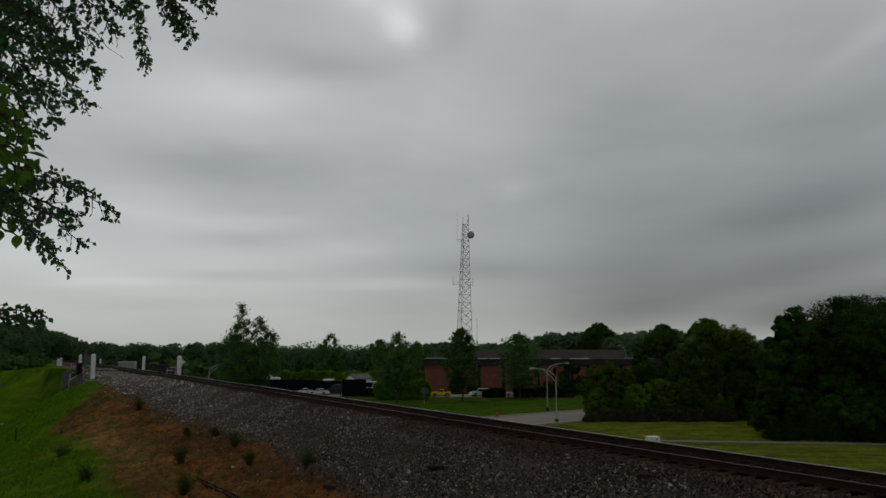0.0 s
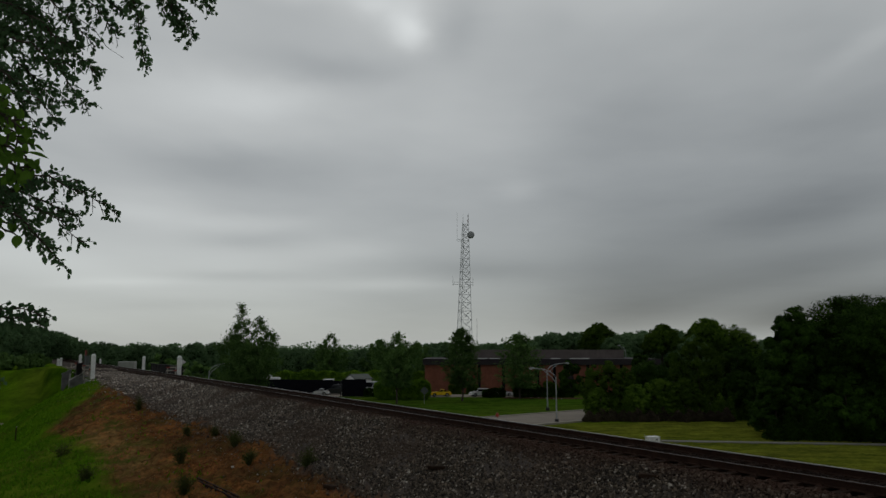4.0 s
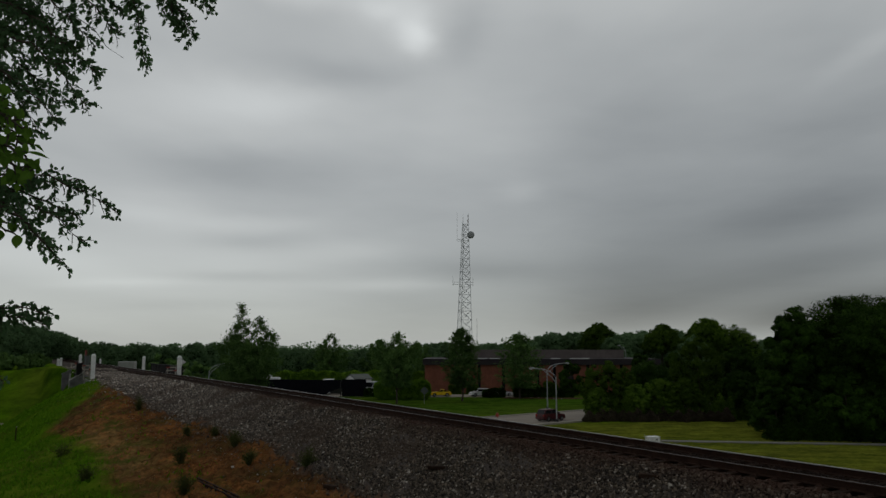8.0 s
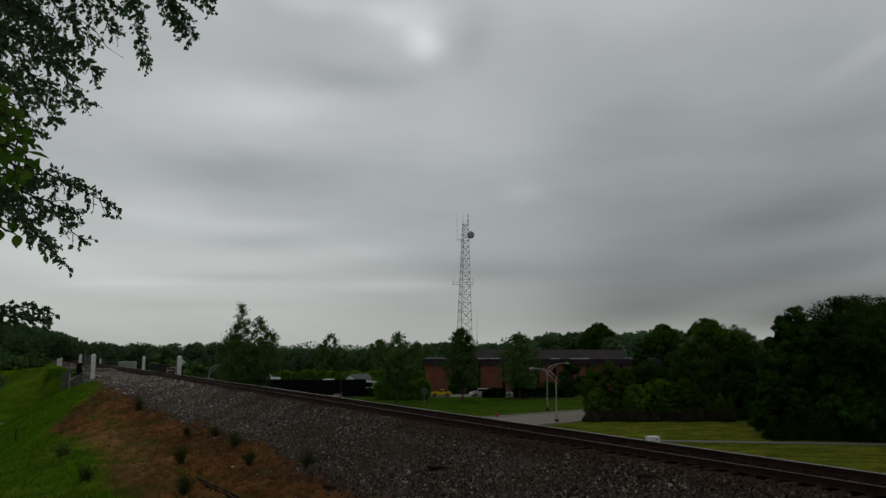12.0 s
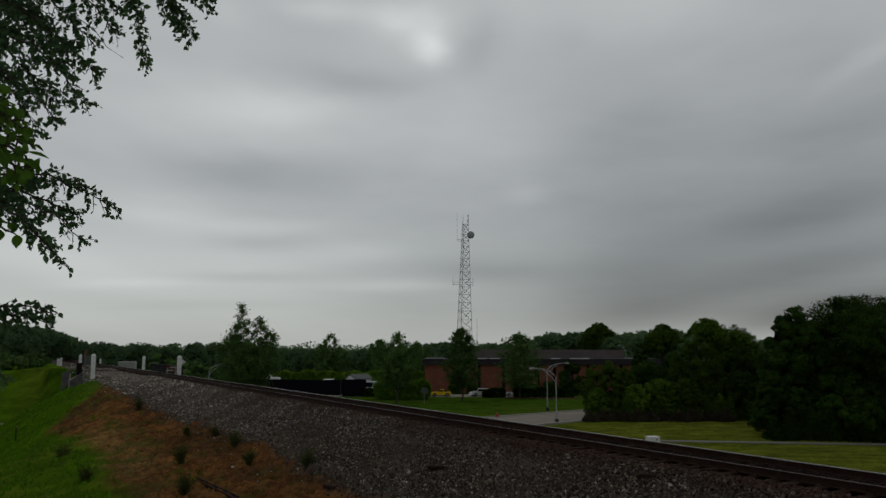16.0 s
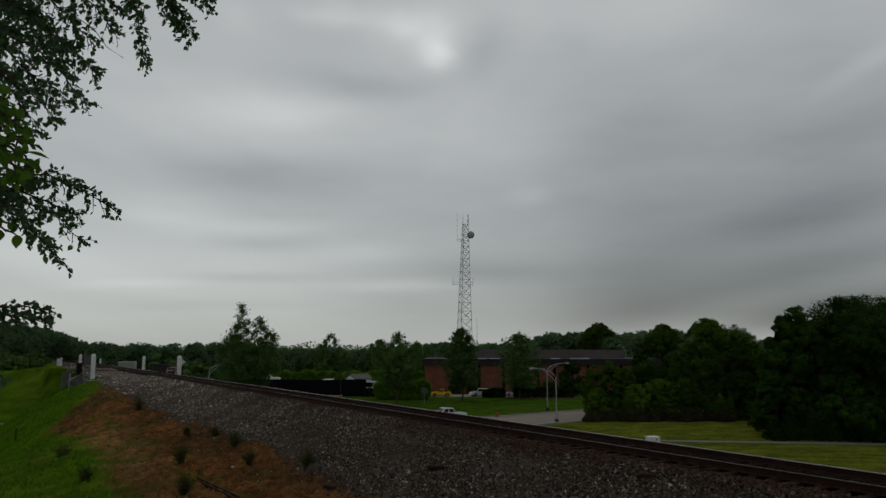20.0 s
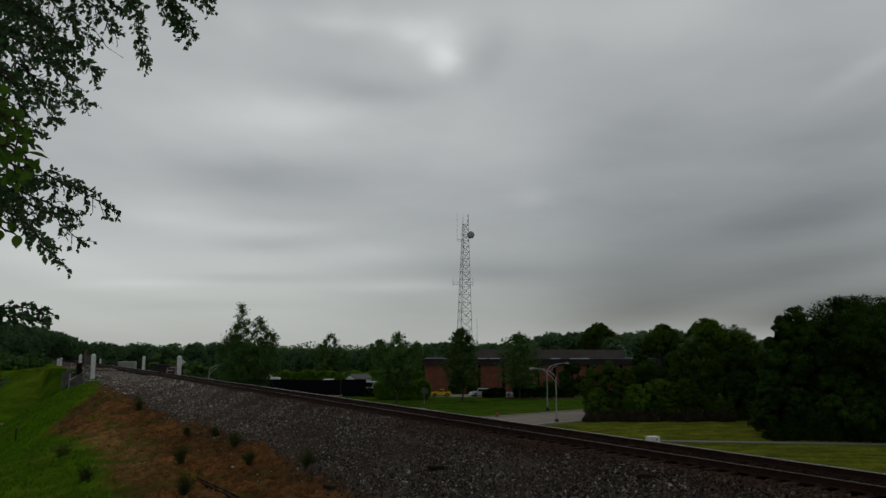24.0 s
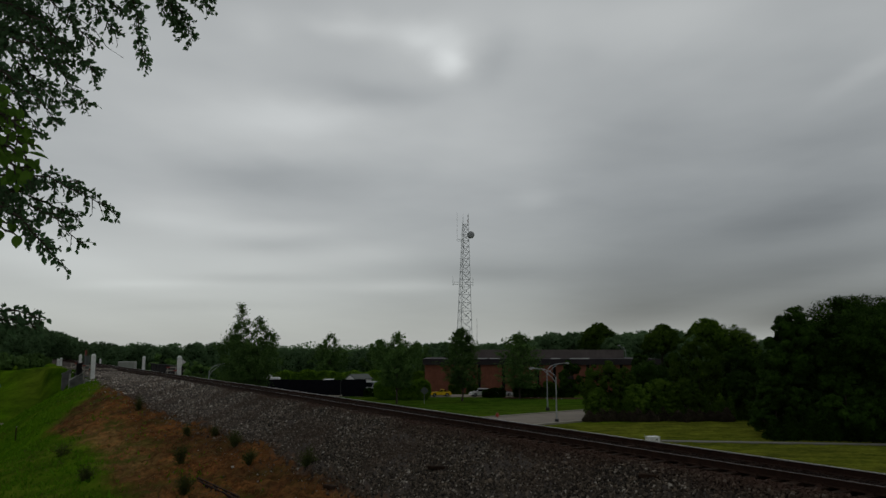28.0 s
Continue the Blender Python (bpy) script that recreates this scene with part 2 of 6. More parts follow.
def ground_z(x, y):
    x, y = np.asarray(x, float), np.asarray(y, float)
    s, d = -x * TS + y * TC, x * TC + y * TS
    k, q = road_coords(x, y)
    valley = np.interp(y, [60, 130, 200, 260, 500, 1200], [-8.1, -8.25, -8.3, -8.6, -8.6, -6.0])
    near = np.interp(d, [-80, -25, -12, -4, 0, 3.5, 7.0, 10.2, 14.0, 14.3], [-7.5, -6.8, -6.0, -5.2, -4.2, -3.3, -2.8, -2.2, -0.50, -0.45])
    bank = np.interp(d, [-80, -25, -8, 0, 3.2, 5.8, 8.0, 14.0, 14.3], [-8.0, -7.8, -7.6, -6.1, -3.5, -1.7, -0.7, -0.5, -0.45])
    hill = np.interp(d, [-160, -40, 2, 7.5, 10, 14.3], [0.2, -0.4, -0.55, -0.02, -0.15, -0.45])
    w = smooth01((s - 40) / 36)
    left = near * (1 - w) + bank * w
    w2 = smooth01((s - 98) / 4)
    left = left * (1 - w2) + hill * w2
    right = np.maximum(valley, -0.45 - (d - 17.6) * 0.55)
    z = np.where(d < 14.3, left, np.where(d < 17.6, -0.45, right))
    # the cut of the road through the bank
    steep = np.where((d > 8.6) & (d < 19.8), 6.0, np.where(q > 0, np.interp(d, [-10, 0, 5.5, 8.6], [0.30, 0.34, 0.75, 3.0]), 0.6))
    cut = road_z(k) - 0.12 + np.maximum(0, np.abs(q) - 7.6) * steep
    z = np.minimum(z, cut)
    z = np.where(np.abs(q) < 7.6, road_z(k) - 0.12, z)
    # the rise on which the camera stands
    r = np.hypot(x, y)
    knoll = np.interp(r, [0, 3, 7, 16], [0.95, 0.85, -0.2, -2.7])
    z = np.where((r < 16) & (d < 10), np.maximum(z, knoll), z)
    return z


def gz(x, y):
    return float(ground_z(x, y))


# ---- ground: one sheet to the horizon ----
def d_of(x, y):
    return x * TC + y * TS


def build_ground():
    front = np.radians(np.concatenate([np.linspace(-42, 42, 421), np.linspace(45, 315, 91)]))
    rr = np.concatenate([[0.0], np.geomspace(1.0, 20, 40), np.linspace(20.5, 150, 330), np.geomspace(152, 4700, 90)])
    a, r = np.meshgrid(front, rr)
    x, y = r * np.sin(a), r * np.cos(a)
    z = ground_z(x, y)
    rng = np.random.default_rng(3)
    bumps = 0.05 * np.sin(x * 1.7 + 2 * np.sin(y * 0.9)) * np.sin(y * 1.3 + x * 0.4) + 0.03 * rng.standard_normal(z.shape)
    clods = np.where((d_of(x, y) > 3) & (d_of(x, y) < 11) & (r < 90), 0.05, 0.0) * rng.standard_normal(z.shape)
    z = z + (bumps + clods) * smooth01((r - 10) / 10) * np.where(np.abs(road_coords(x, y)[1]) < 8, 0.0, 1.0)
    nr, na = x.shape
    i, j = np.meshgrid(np.arange(nr - 1), np.arange(na), indexing="ij")
    jj = (j + 1) % na
    faces = np.stack([i * na + j, i * na + jj, (i + 1) * na + jj, (i + 1) * na + j], -1).reshape(-1, 4)
    faces = faces[:, ::-1]
    me = mesh_fast("ground", np.stack([x, y, z], -1).reshape(-1, 3), faces, ground_material(), True)
    return tagged(new("ground", me), "mown green grass with bare red clay on the railway bank", "ground", kind="structure")


def ground_material():
    """Grass, bare red clay along the foot of the ballast, and stone dust under the ballast, by the distance across the track."""
    m, n, l, p = nodes_of("grass_and_clay")
    geo = n.new("ShaderNodeNewGeometry")
    pos = geo.outputs["Position"]

    def dot(v):
        t = n.new("ShaderNodeVectorMath")
        t.operation = "DOT_PRODUCT"
        l.new(pos, t.inputs[0])
        t.inputs[1].default_value = v
        return t.outputs["Value"]

    def mapped(v, a, b, c=0.0, e=1.0):
        t = n.new("ShaderNodeMapRange")
        t.interpolation_type = "SMOOTHSTEP"
        l.new(v, t.inputs[0])
        for k, val in zip((1, 2, 3, 4), (a, b, c, e)):
            t.inputs[k].default_value = val
        return t.outputs[0]
    d, s = dot((TC, TS, 0)), dot((-TS, TC, 0))
    wob = noise_node(n, l, pos, 0.35, 5, 0.65)
    fine = noise_node(n, l, pos, 5.0, 8, 0.7)
    wide = noise_node(n, l, pos, 0.08, 3)
    grain = noise_node(n, l, pos, 30, 4, 0.7)
    dw = calc(n, l, "ADD", d, calc(n, l, "MULTIPLY", calc(n, l, "SUBTRACT", wob.outputs[0], 0.5), 2.4))
    dw = calc(n, l, "ADD", dw, calc(n, l, "MULTIPLY", calc(n, l, "SUBTRACT", fine.outputs[0], 0.5), 1.6))
    edge = calc(n, l, "ADD", mapped(s, 36, 45, 1.6, 2.1), mapped(s, 47, 59, 0.0, -1.4))
    edge = calc(n, l, "ADD", edge, calc(n, l, "ADD", mapped(s, 60, 72, 0.0, 4.5), mapped(s, 72, 84, 0.0, 2.5)))
    clay = mapped(calc(n, l, "SUBTRACT", dw, edge), 2.3, 3.7)
    clay = calc(n, l, "MULTIPLY", clay, mapped(d, 18.5, 20, 1.0, 0.0))
    clay = calc(n, l, "MULTIPLY", clay, mapped(s, 74, 84, 1.0, 0.0))
    foot = calc(n, l, "ADD", mapped(s, 24, 38, 0.0, 0.6), mapped(s, 42, 68, 0.0, -2.0))
    stone = calc(n, l, "MULTIPLY", mapped(calc(n, l, "SUBTRACT", dw, foot), 9.9, 10.9), mapped(d, 18.6, 19.6, 1.0, 0.0))
    g1 = ramp(n, l, fine.outputs[0], [(0.3, (0.022, 0.062, 0.002)), (0.7, (0.064, 0.140, 0.004))]).outputs[0]
    g2 = blend(n, l, ramp(n, l, wide.outputs[0], [(0.4, (0, 0, 0)), (0.65, (0.75, 0.75, 0.75))]).outputs[0], g1, (0.076, 0.104, 0.012))
    olive = calc(n, l, "MULTIPLY", mapped(d, 22, 45, 0.0, 0.7), mapped(dot((-0.4, 0.9, 0)), 84, 96, 1.0, 0.12))
    g2 = blend(n, l, olive, g2, (0.112, 0.114, 0.020))
    # lawn beyond the road: a deeper green, with shade put into the colour
    shaded_lawn = calc(n, l, "MULTIPLY", mapped(dot((-0.4, 0.9, 0)), 100, 112, 0.0, 0.6), mapped(d, 22, 45))
    g2 = blend(n, l, shaded_lawn, g2, (0.030, 0.066, 0.010))
    mott = ramp(n, l, noise_node(n, l, pos, 0.22, 5, 0.7, (1.0, 2.2, 1.0)).outputs[0], [(0.33, (0.45, 0.50, 0.55)), (0.67, (1.5, 1.42, 1.2))]).outputs[0]
    g2 = blend(n, l, 1.0, g2, mott, "MULTIPLY")
    patchy = ramp(n, l, noise_node(n, l, pos, 1.1, 6, 0.75, (1.6, 0.6, 1.0)).outputs[0], [(0.36, (0.78, 0.80, 0.82)), (0.64, (1.24, 1.18, 1.12))]).outputs[0]
    g2 = blend(n, l, mapped(d, 18, 24), g2, blend(n, l, 1.0, g2, patchy, "MULTIPLY"))
    c1 = ramp(n, l, fine.outputs[0], [(0.32, (0.026, 0.010, 0.005)), (0.48, (0.118, 0.045, 0.016)), (0.60, (0.180, 0.074, 0.025)), (0.74, (0.270, 0.140, 0.058))]).outputs[0]
    straw = ramp(n, l, noise_node(n, l, pos, 0.9, 6, 0.7, (1.6, 0.7, 1)).outputs[0], [(0.38, (0, 0, 0)), (0.58, (0.9, 0.9, 0.9))]).outputs[0]
    dark = ramp(n, l, noise_node(n, l, pos, 0.28, 4, 0.6).outputs[0], [(0.42, (0, 0, 0)), (0.58, (0.85, 0.85, 0.85))]).outputs[0]
    dark = calc(n, l, "MULTIPLY", dark, mapped(s, 44, 58, 0.85, 1.1))
    c1 = blend(n, l, dark, c1, (0.040, 0.021, 0.011))
    band = calc(n, l, "MULTIPLY", calc(n, l, "MULTIPLY", mapped(dw, 3.4, 5.0), mapped(dw, 6.4, 8.2, 1.0, 0.0)), calc(n, l, "MULTIPLY", mapped(s, 33, 41, 0.15, 1.0), mapped(s, 49, 58, 1.0, 0.25)))
    straw = calc(n, l, "MULTIPLY", straw, calc(n, l, "ADD", 0.22, calc(n, l, "MULTIPLY", band, 0.78)))
    straw = calc(n, l, "ADD", straw, calc(n, l, "MULTIPLY", band, 0.25), True)
    c1 = blend(n, l, straw, c1, (0.160, 0.098, 0.036))
    blot = ramp(n, l, noise_node(n, l, pos, 1.6, 6, 0.7).outputs[0], [(0.34, (0.42, 0.40, 0.38)), (0.5, (1.0, 1.0, 1.0)), (0.66, (1.7, 1.55, 1.4))]).outputs[0]
    c1 = blend(n, l, 1.0, c1, blot, "MULTIPLY")
    tuft = ramp(n, l, noise_node(n, l, pos, 0.45, 7, 0.75).outputs[0], [(0.50, (0, 0, 0)), (0.64, (0.8, 0.8, 0.8))]).outputs[0]
    tuft = calc(n, l, "MULTIPLY", tuft, mapped(dw, 7.0, 9.5, 1.0, 0.35))
    c2 = blend(n, l, tuft, c1, (0.044, 0.062, 0.010))
    st = ramp(n, l, grain.outputs[0], [(0.3, (0.03, 0.025, 0.022)), (0.7, (0.10, 0.085, 0.075))]).outputs[0]
    # dust at the ties and between the rails darkened, shade put into the colour
    st = blend(n, l, mapped(d, 13.8, 14.6), st, (0.020, 0.013, 0.010))
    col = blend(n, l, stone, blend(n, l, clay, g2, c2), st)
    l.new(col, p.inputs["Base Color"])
    p.inputs["Roughness"].default_value, p.inputs["Specular IOR Level"].default_value = 0.95, 0.0
    b = n.new("ShaderNodeBump")
    b.inputs["Strength"].default_value, b.inputs["Distance"].default_value = 0.7, 0.08
    l.new(fine.outputs[0], b.inputs["Height"])
    l.new(b.outputs[0], p.inputs["Normal"])
    return m


# ---- cloud deck: glows with the daylight that it lets through, and drifts ----
CLOUD_BANKS = (  # broad banks: x, y, half width, half depth, brightness
    (-344, 586, 89, 79, 0.026),
    (-174, 589, 90, 80, 0.027),
    (-2, 590, 91, 80, 0.058),
    (170, 589, 90, 80, 0.085),
    (340, 586, 89, 79, 0.030),
    (-418, 721, 108, 116, 0.023),
    (-211, 726, 110, 118, 0.006),
    (-2, 727, 111, 118, 0.021),
    (207, 726, 110, 118, -0.003),
    (413, 721, 108, 116, -0.032),
    (-530, 926, 136, 184, 0.009),
    (-269, 935, 139, 189, 0.089),
    (-3, 938, 141, 191, 0.059),
    (263, 935, 139, 190, -0.061),
    (525, 927, 136, 184, -0.087),
)
CLOUD_HORIZON = (
    (-728, 1288, 182, 336, -0.019),
    (-372, 1310, 192, 354, -0.030),
    (-4, 1318, 195, 361, -0.019),
    (364, 1310, 192, 354, -0.084),
    (720, 1288, 182, 337, -0.108),
    (-1046, 1871, 251, 634, 0.124),
    (-543, 1933, 276, 699, 0.092),
    (-6, 1956, 286, 724, -0.020),
    (532, 1934, 277, 700, -0.131),
    (1035, 1872, 252, 636, -0.149),
    (-1549, 2796, 344, 869, 0.076),
    (-828, 2972, 411, 1000, 0.058),
    (-9, 3041, 439, 1055, -0.047),
    (810, 2975, 412, 1002, -0.227),
    (1534, 2801, 346, 872, -0.281),
)
CLOUD_DETAIL = (  # smaller gaps and folds
    (-16, 669, 19, 42, 0.225),
    (-46, 610, 30, 32, 0.135),
    (-108, 594, 34, 22, 0.090),
    (-197, 842, 80, 69, 0.112),
    (-189, 609, 25, 42, 0.045),
    (-102, 781, 68, 50, -0.075),
    (-313, 1126, 131, 130, -0.090),
    (-571, 1399, 116, 142, 0.075),
    (-380, 1559, 179, 104, 0.060),
    (-452, 1747, 146, 112, -0.068),
    (-208, 1871, 158, 158, 0.060),
    (-622, 2283, 238, 107, -0.075),
    (-159, 2466, 226, 147, 0.075),
    (-938, 2330, 268, 98, 0.068),
    (-994, 2861, 367, 147, -0.030),
    (30, 667, 21, 75, -0.075),
    (138, 1296, 40, 83, 0.045),
    (128, 2188, 202, 225, -0.075),
    (710, 1535, 171, 223, -0.045),
    (417, 687, 22, 79, 0.060),
)


def build_clouds():
    r = np.concatenate([[0.0], np.geomspace(60, 4800, 36)])
    a = np.linspace(0, 2 * math.pi, 72, endpoint=False)
    A, R = np.meshgrid(a, r)
    co = np.stack([R * np.cos(A), R * np.sin(A), 300 - 322 * (R / 4800) ** 2], -1)
    i, j = np.meshgrid(np.arange(len(r) - 1), np.arange(72), indexing="ij")
    jj = (j + 1) % 72
    faces = np.stack([i * 72 + j, (i + 1) * 72 + j, (i + 1) * 72 + jj, i * 72 + jj], -1).reshape(-1, 4)
    m, n, l, p = nodes_of("cloud_deck")
    n.remove(p)
    co_out = n.new("ShaderNodeTexCoord").outputs["Object"]
    total = None
    warp = noise_node(n, l, co_out, 0.006, 4, 0.6, (1.0, 0.6, 0.0))
    off = n.new("ShaderNodeVectorMath")
    off.operation = "MULTIPLY_ADD"
    l.new(warp.outputs["Color"], off.inputs[0])
    off.inputs[1].default_value, off.inputs[2].default_value = (56, 90, 0), (-28, -45, 0)
    add = n.new("ShaderNodeVectorMath")
    l.new(co_out, add.inputs[0])
    l.new(off.outputs[0], add.inputs[1])
    for x, y, sx, sy, amp in CLOUD_BANKS + CLOUD_HORIZON + CLOUD_DETAIL:
        sub = n.new("ShaderNodeVectorMath")
        sub.operation = "MULTIPLY_ADD"
        l.new(add.outputs[0], sub.inputs[0])
        sub.inputs[1].default_value, sub.inputs[2].default_value = (1 / sx, 1 / sy, 0), (-x / sx, -y / sy, 0)
        dp = n.new("ShaderNodeVectorMath")
        dp.operation = "DOT_PRODUCT"
        l.new(sub.outputs[0], dp.inputs[0])
        l.new(sub.outputs[0], dp.inputs[1])
        g = calc(n, l, "MULTIPLY", calc(n, l, "POWER", 0.3679, dp.outputs["Value"]), amp)
        total = g if total is None else calc(n, l, "ADD", total, g)
    n1 = noise_node(n, l, co_out, 0.0035, 2.5, 0.5, (1.0, 0.8, 0.0))
    n2 = noise_node(n, l, co_out, 0.011, 2, 0.5, (1.0, 0.9, 0.0))
    tex = calc(n, l, "ADD", calc(n, l, "MULTIPLY", calc(n, l, "SUBTRACT", n1.outputs[0], 0.5), 0.18), calc(n, l, "MULTIPLY", calc(n, l, "SUBTRACT", n2.outputs[0], 0.5), 0.06))
    away = n.new("ShaderNodeVectorMath")
    away.operation = "LENGTH"
    l.new(co_out, away.inputs[0])
    fade = n.new("ShaderNodeMapRange")
    l.new(away.outputs["Value"], fade.inputs[0])
    for q, v in zip((1, 2, 3, 4), (500, 1900, 1.0, 0.16)):
        fade.inputs[q].default_value = v
    tex = calc(n, l, "MULTIPLY", tex, fade.outputs[0])
    base = n.new("ShaderNodeMapRange")
    base.interpolation_type = "SMOOTHSTEP"
    l.new(away.outputs["Value"], base.inputs[0])
    for q, v in zip((1, 2, 3, 4), (250, 750, 0.37, 0.43)):
        base.inputs[q].default_value = v
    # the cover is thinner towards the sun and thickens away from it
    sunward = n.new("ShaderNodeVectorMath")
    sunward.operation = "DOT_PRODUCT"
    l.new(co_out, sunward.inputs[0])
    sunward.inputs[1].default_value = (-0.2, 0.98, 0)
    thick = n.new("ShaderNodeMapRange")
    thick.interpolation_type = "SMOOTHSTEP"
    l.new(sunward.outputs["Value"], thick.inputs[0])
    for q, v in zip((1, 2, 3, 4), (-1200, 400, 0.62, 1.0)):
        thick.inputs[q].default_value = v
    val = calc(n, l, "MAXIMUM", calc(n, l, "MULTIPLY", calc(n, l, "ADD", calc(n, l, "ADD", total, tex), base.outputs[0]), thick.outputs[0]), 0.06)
    em = n.new("ShaderNodeEmission")
    col = ramp(n, l, val, [(0.15, (0.90, 0.965, 1.0)), (0.5, (0.965, 1.0, 0.995))]).outputs[0]
    warm = n.new("ShaderNodeMapRange")
    l.new(away.outputs["Value"], warm.inputs[0])
    for q, v in zip((1, 2, 3, 4), (1300, 3600, 0.0, 1.0)):
        warm.inputs[q].default_value = v
    col = blend(n, l, warm.outputs[0], col, (0.950, 1.0, 0.968))
    l.new(col, em.inputs["Color"])
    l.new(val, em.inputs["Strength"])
    tr = n.new("ShaderNodeBsdfTransparent")
    mix = n.new("ShaderNodeMixShader")
    mix.inputs[0].default_value = 0.08
    l.new(em.outputs[0], mix.inputs[1])
    l.new(tr.outputs[0], mix.inputs[2])
    l.new(mix.outputs[0], n["Material Output"].inputs["Surface"])
    me = mesh_fast("cloud_deck", co.reshape(-1, 3), faces, m, True)
    return tagged(new("backdrop_clouds", me), "grey overcast cloud layer with brighter gaps", "sky", kind="structure")


ground = build_ground()
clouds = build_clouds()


# ---- road, kerb and path ----
def ribbon(name, ks, q0, q1, lift, mat, label, cat, thick=0.1):
    vs, fs = [], []
    for k in ks:
        z = float(road_z(k)) + lift
        for q, zz in ((q0, z), (q1, z), (q1, z - thick), (q0, z - thick)):
            vs.append(on_road(k, q, zz))
    for i in range(len(ks) - 1):
        o = i * 4
        for e in range(4):
            f = (e + 1) % 4
            fs.append((o + e, o + f, o + 4 + f, o + 4 + e))
    return tagged(new(name, mesh_fast(name, vs, fs, mat)), label, cat, kind="structure")


ribbon("road", list(range(-130, 161, 5)), -6.4, 6.4, 0.0, M_ASPHALT, "pale worn two-way road passing under the railway", "road")
kerb = thing("kerb", pose(0, 0, 0), "pale concrete kerb beside the road", "kerb", kind="structure")
for k in range(-30, 40, 3):
    for q in (6.62, -6.62):
        a, b = on_road(k, q, float(road_z(k))), on_road(k + 2.98, q, float(road_z(k + 3)))
        bm = bmesh.new()
        box(bm, -(b - a).length / 2, -0.2, -0.2, (b - a).length / 2, 0.2, 0.14, 0.03)
        o = part("kerb_stone", bm, M_KERB, kerb)
        o.matrix_basis = Matrix.Translation((a + b) / 2) @ (b - a).to_track_quat("X", "Z").to_matrix().to_4x4()


def strip(name, pts, width, lift, mat, label, cat):
    """A paved strip laid on the ground along a line."""
    pts = [Vector(p) for p in pts]
    vs, fs = [], []
    for i, p in enumerate(pts):
        t = (pts[min(i + 1, len(pts) - 1)] - pts[max(i - 1, 0)]).normalized()
        nrm = Vector((-t.y, t.x))
        for e in (-0.5, 0.5):
            c = p + nrm * width * e
            z = gz(p.x, p.y) + lift
            vs += [(c.x, c.y, z), (c.x, c.y, z - 0.15)]
    for i in range(len(pts) - 1):
        o = i * 4
        for a, b in ((0, 2), (2, 3), (3, 1), (1, 0)):
            fs.append((o + a, o + b, o + 4 + b, o + 4 + a))
    return tagged(new(name, mesh_fast(name, vs, fs, mat)), label, cat, kind="structure")


strip("path", [(25 + 4 * i, 88.2 - 0.55 * i) for i in range(18)], 1.25, 0.09, M_PATH, "narrow grey paved path across the grass", "path")
strip("parking_lot", [(-14 + 3.6 * i, 174) for i in range(11)], 9, 0.10, M_ASPHALT, "pale asphalt parking bay before the brick building", "parking lot")
strip("planting_bed", [(13 + 2.2 * i, 166.6 - 0.25 * i) for i in range(9)], 2.6, 0.09, M_MULCH, "brown bark mulch bed under the shrubs", "planting bed")
strip("yard_pavement", [(-54 + 3.6 * i, 177) for i in range(12)], 11, 0.10, M_ASPHALT, "pale asphalt yard behind the black gate", "pavement")
strip("driveway", [(32 + 1.1 * i, 156 + 3.0 * i) for i in range(8)], 3.2, 0.10, M_ASPHALT, "short pale asphalt drive beside the building", "driveway")

# ---- railway track ----
track = thing("railway_track", pose(0, 0, RAIL_Z, 0, 0, 31.02), "rusty steel railway track on dark timber ties", "railway track", kind="structure")
# in the track's own space x is d and y is s


def rail_mesh(s0, s1):
    foot = [(-0.07, -0.172), (0.07, -0.172), (0.07, -0.158), (0.012, -0.14), (0.012, -0.04), (0.036, -0.03), (0.036, -0.006), (0.028, 0.0), (-0.028, 0.0), (-0.036, -0.006), (-0.036, -0.03), (-0.012, -0.04), (-0.012, -0.14), (-0.07, -0.158)]
    return prism(bmesh.new(), foot, s0, s1)


D_NEAR, D_FAR = 14.97, 16.52
for d in (D_NEAR, D_FAR):
    rail = part("rail", rail_mesh(-60, 400), M_RAIL, track, "rusty steel rail with a worn bright top")
    rail.location.x = d
    half = 0.020 if d > D_NEAR else 0.016
    bm = a_box(-half, -60, -0.001, half, 400, 0.002)
    if d > D_NEAR:
        part("gauge_face", a_box(-0.0375, -60, -0.014, -0.033, 400, -0.004), M_RAILTOP, rail, "polished inner face of the rail head")
    part("rail_top", bm, M_RAILTOP if d > D_NEAR else M_RAILDULL, rail, "worn running surface")
tie_me = None
rng = np.random.default_rng(11)
for i in range(300):
    s = -4 + i * 0.52
    if tie_me is None:
        tie_me = bm_mesh("tie", a_box(-1.3, -0.115, -0.18, 1.3, 0.115, 0.0, 0.012), M_TIE)
    o = part("tie", tie_me, None, track)
    o.location = ((D_NEAR + D_FAR) / 2 + rng.normal(0, 0.03), s + rng.normal(0, 0.02), -0.176 + rng.normal(0, 0.006))
    o.rotation_euler = (0, rng.normal(0, 0.006), rng.normal(0, 0.012))
plate_me = bm_mesh("tie_plate", a_box(-0.17, -0.09, 0.0, 0.17, 0.09, 0.012), M_RAIL)
spike_me = bm_mesh("spike", box(a_box(-0.012, -0.012, 0, 0.012, 0.012, 0.03), -0.02, -0.016, 0.03, 0.02, 0.016, 0.048), M_RAIL)
for i in range(14, 64):
    s = -4 + i * 0.52
    for d in (D_NEAR, D_FAR):
        o = part("tie_plate", plate_me, None, track)
        o.location = (d, s, -0.176)
        for e in (-0.09, 0.09):
            o2 = part("spike", spike_me, None, o)
            o2.location = (e, 0.04 if e > 0 else -0.04, 0.01)


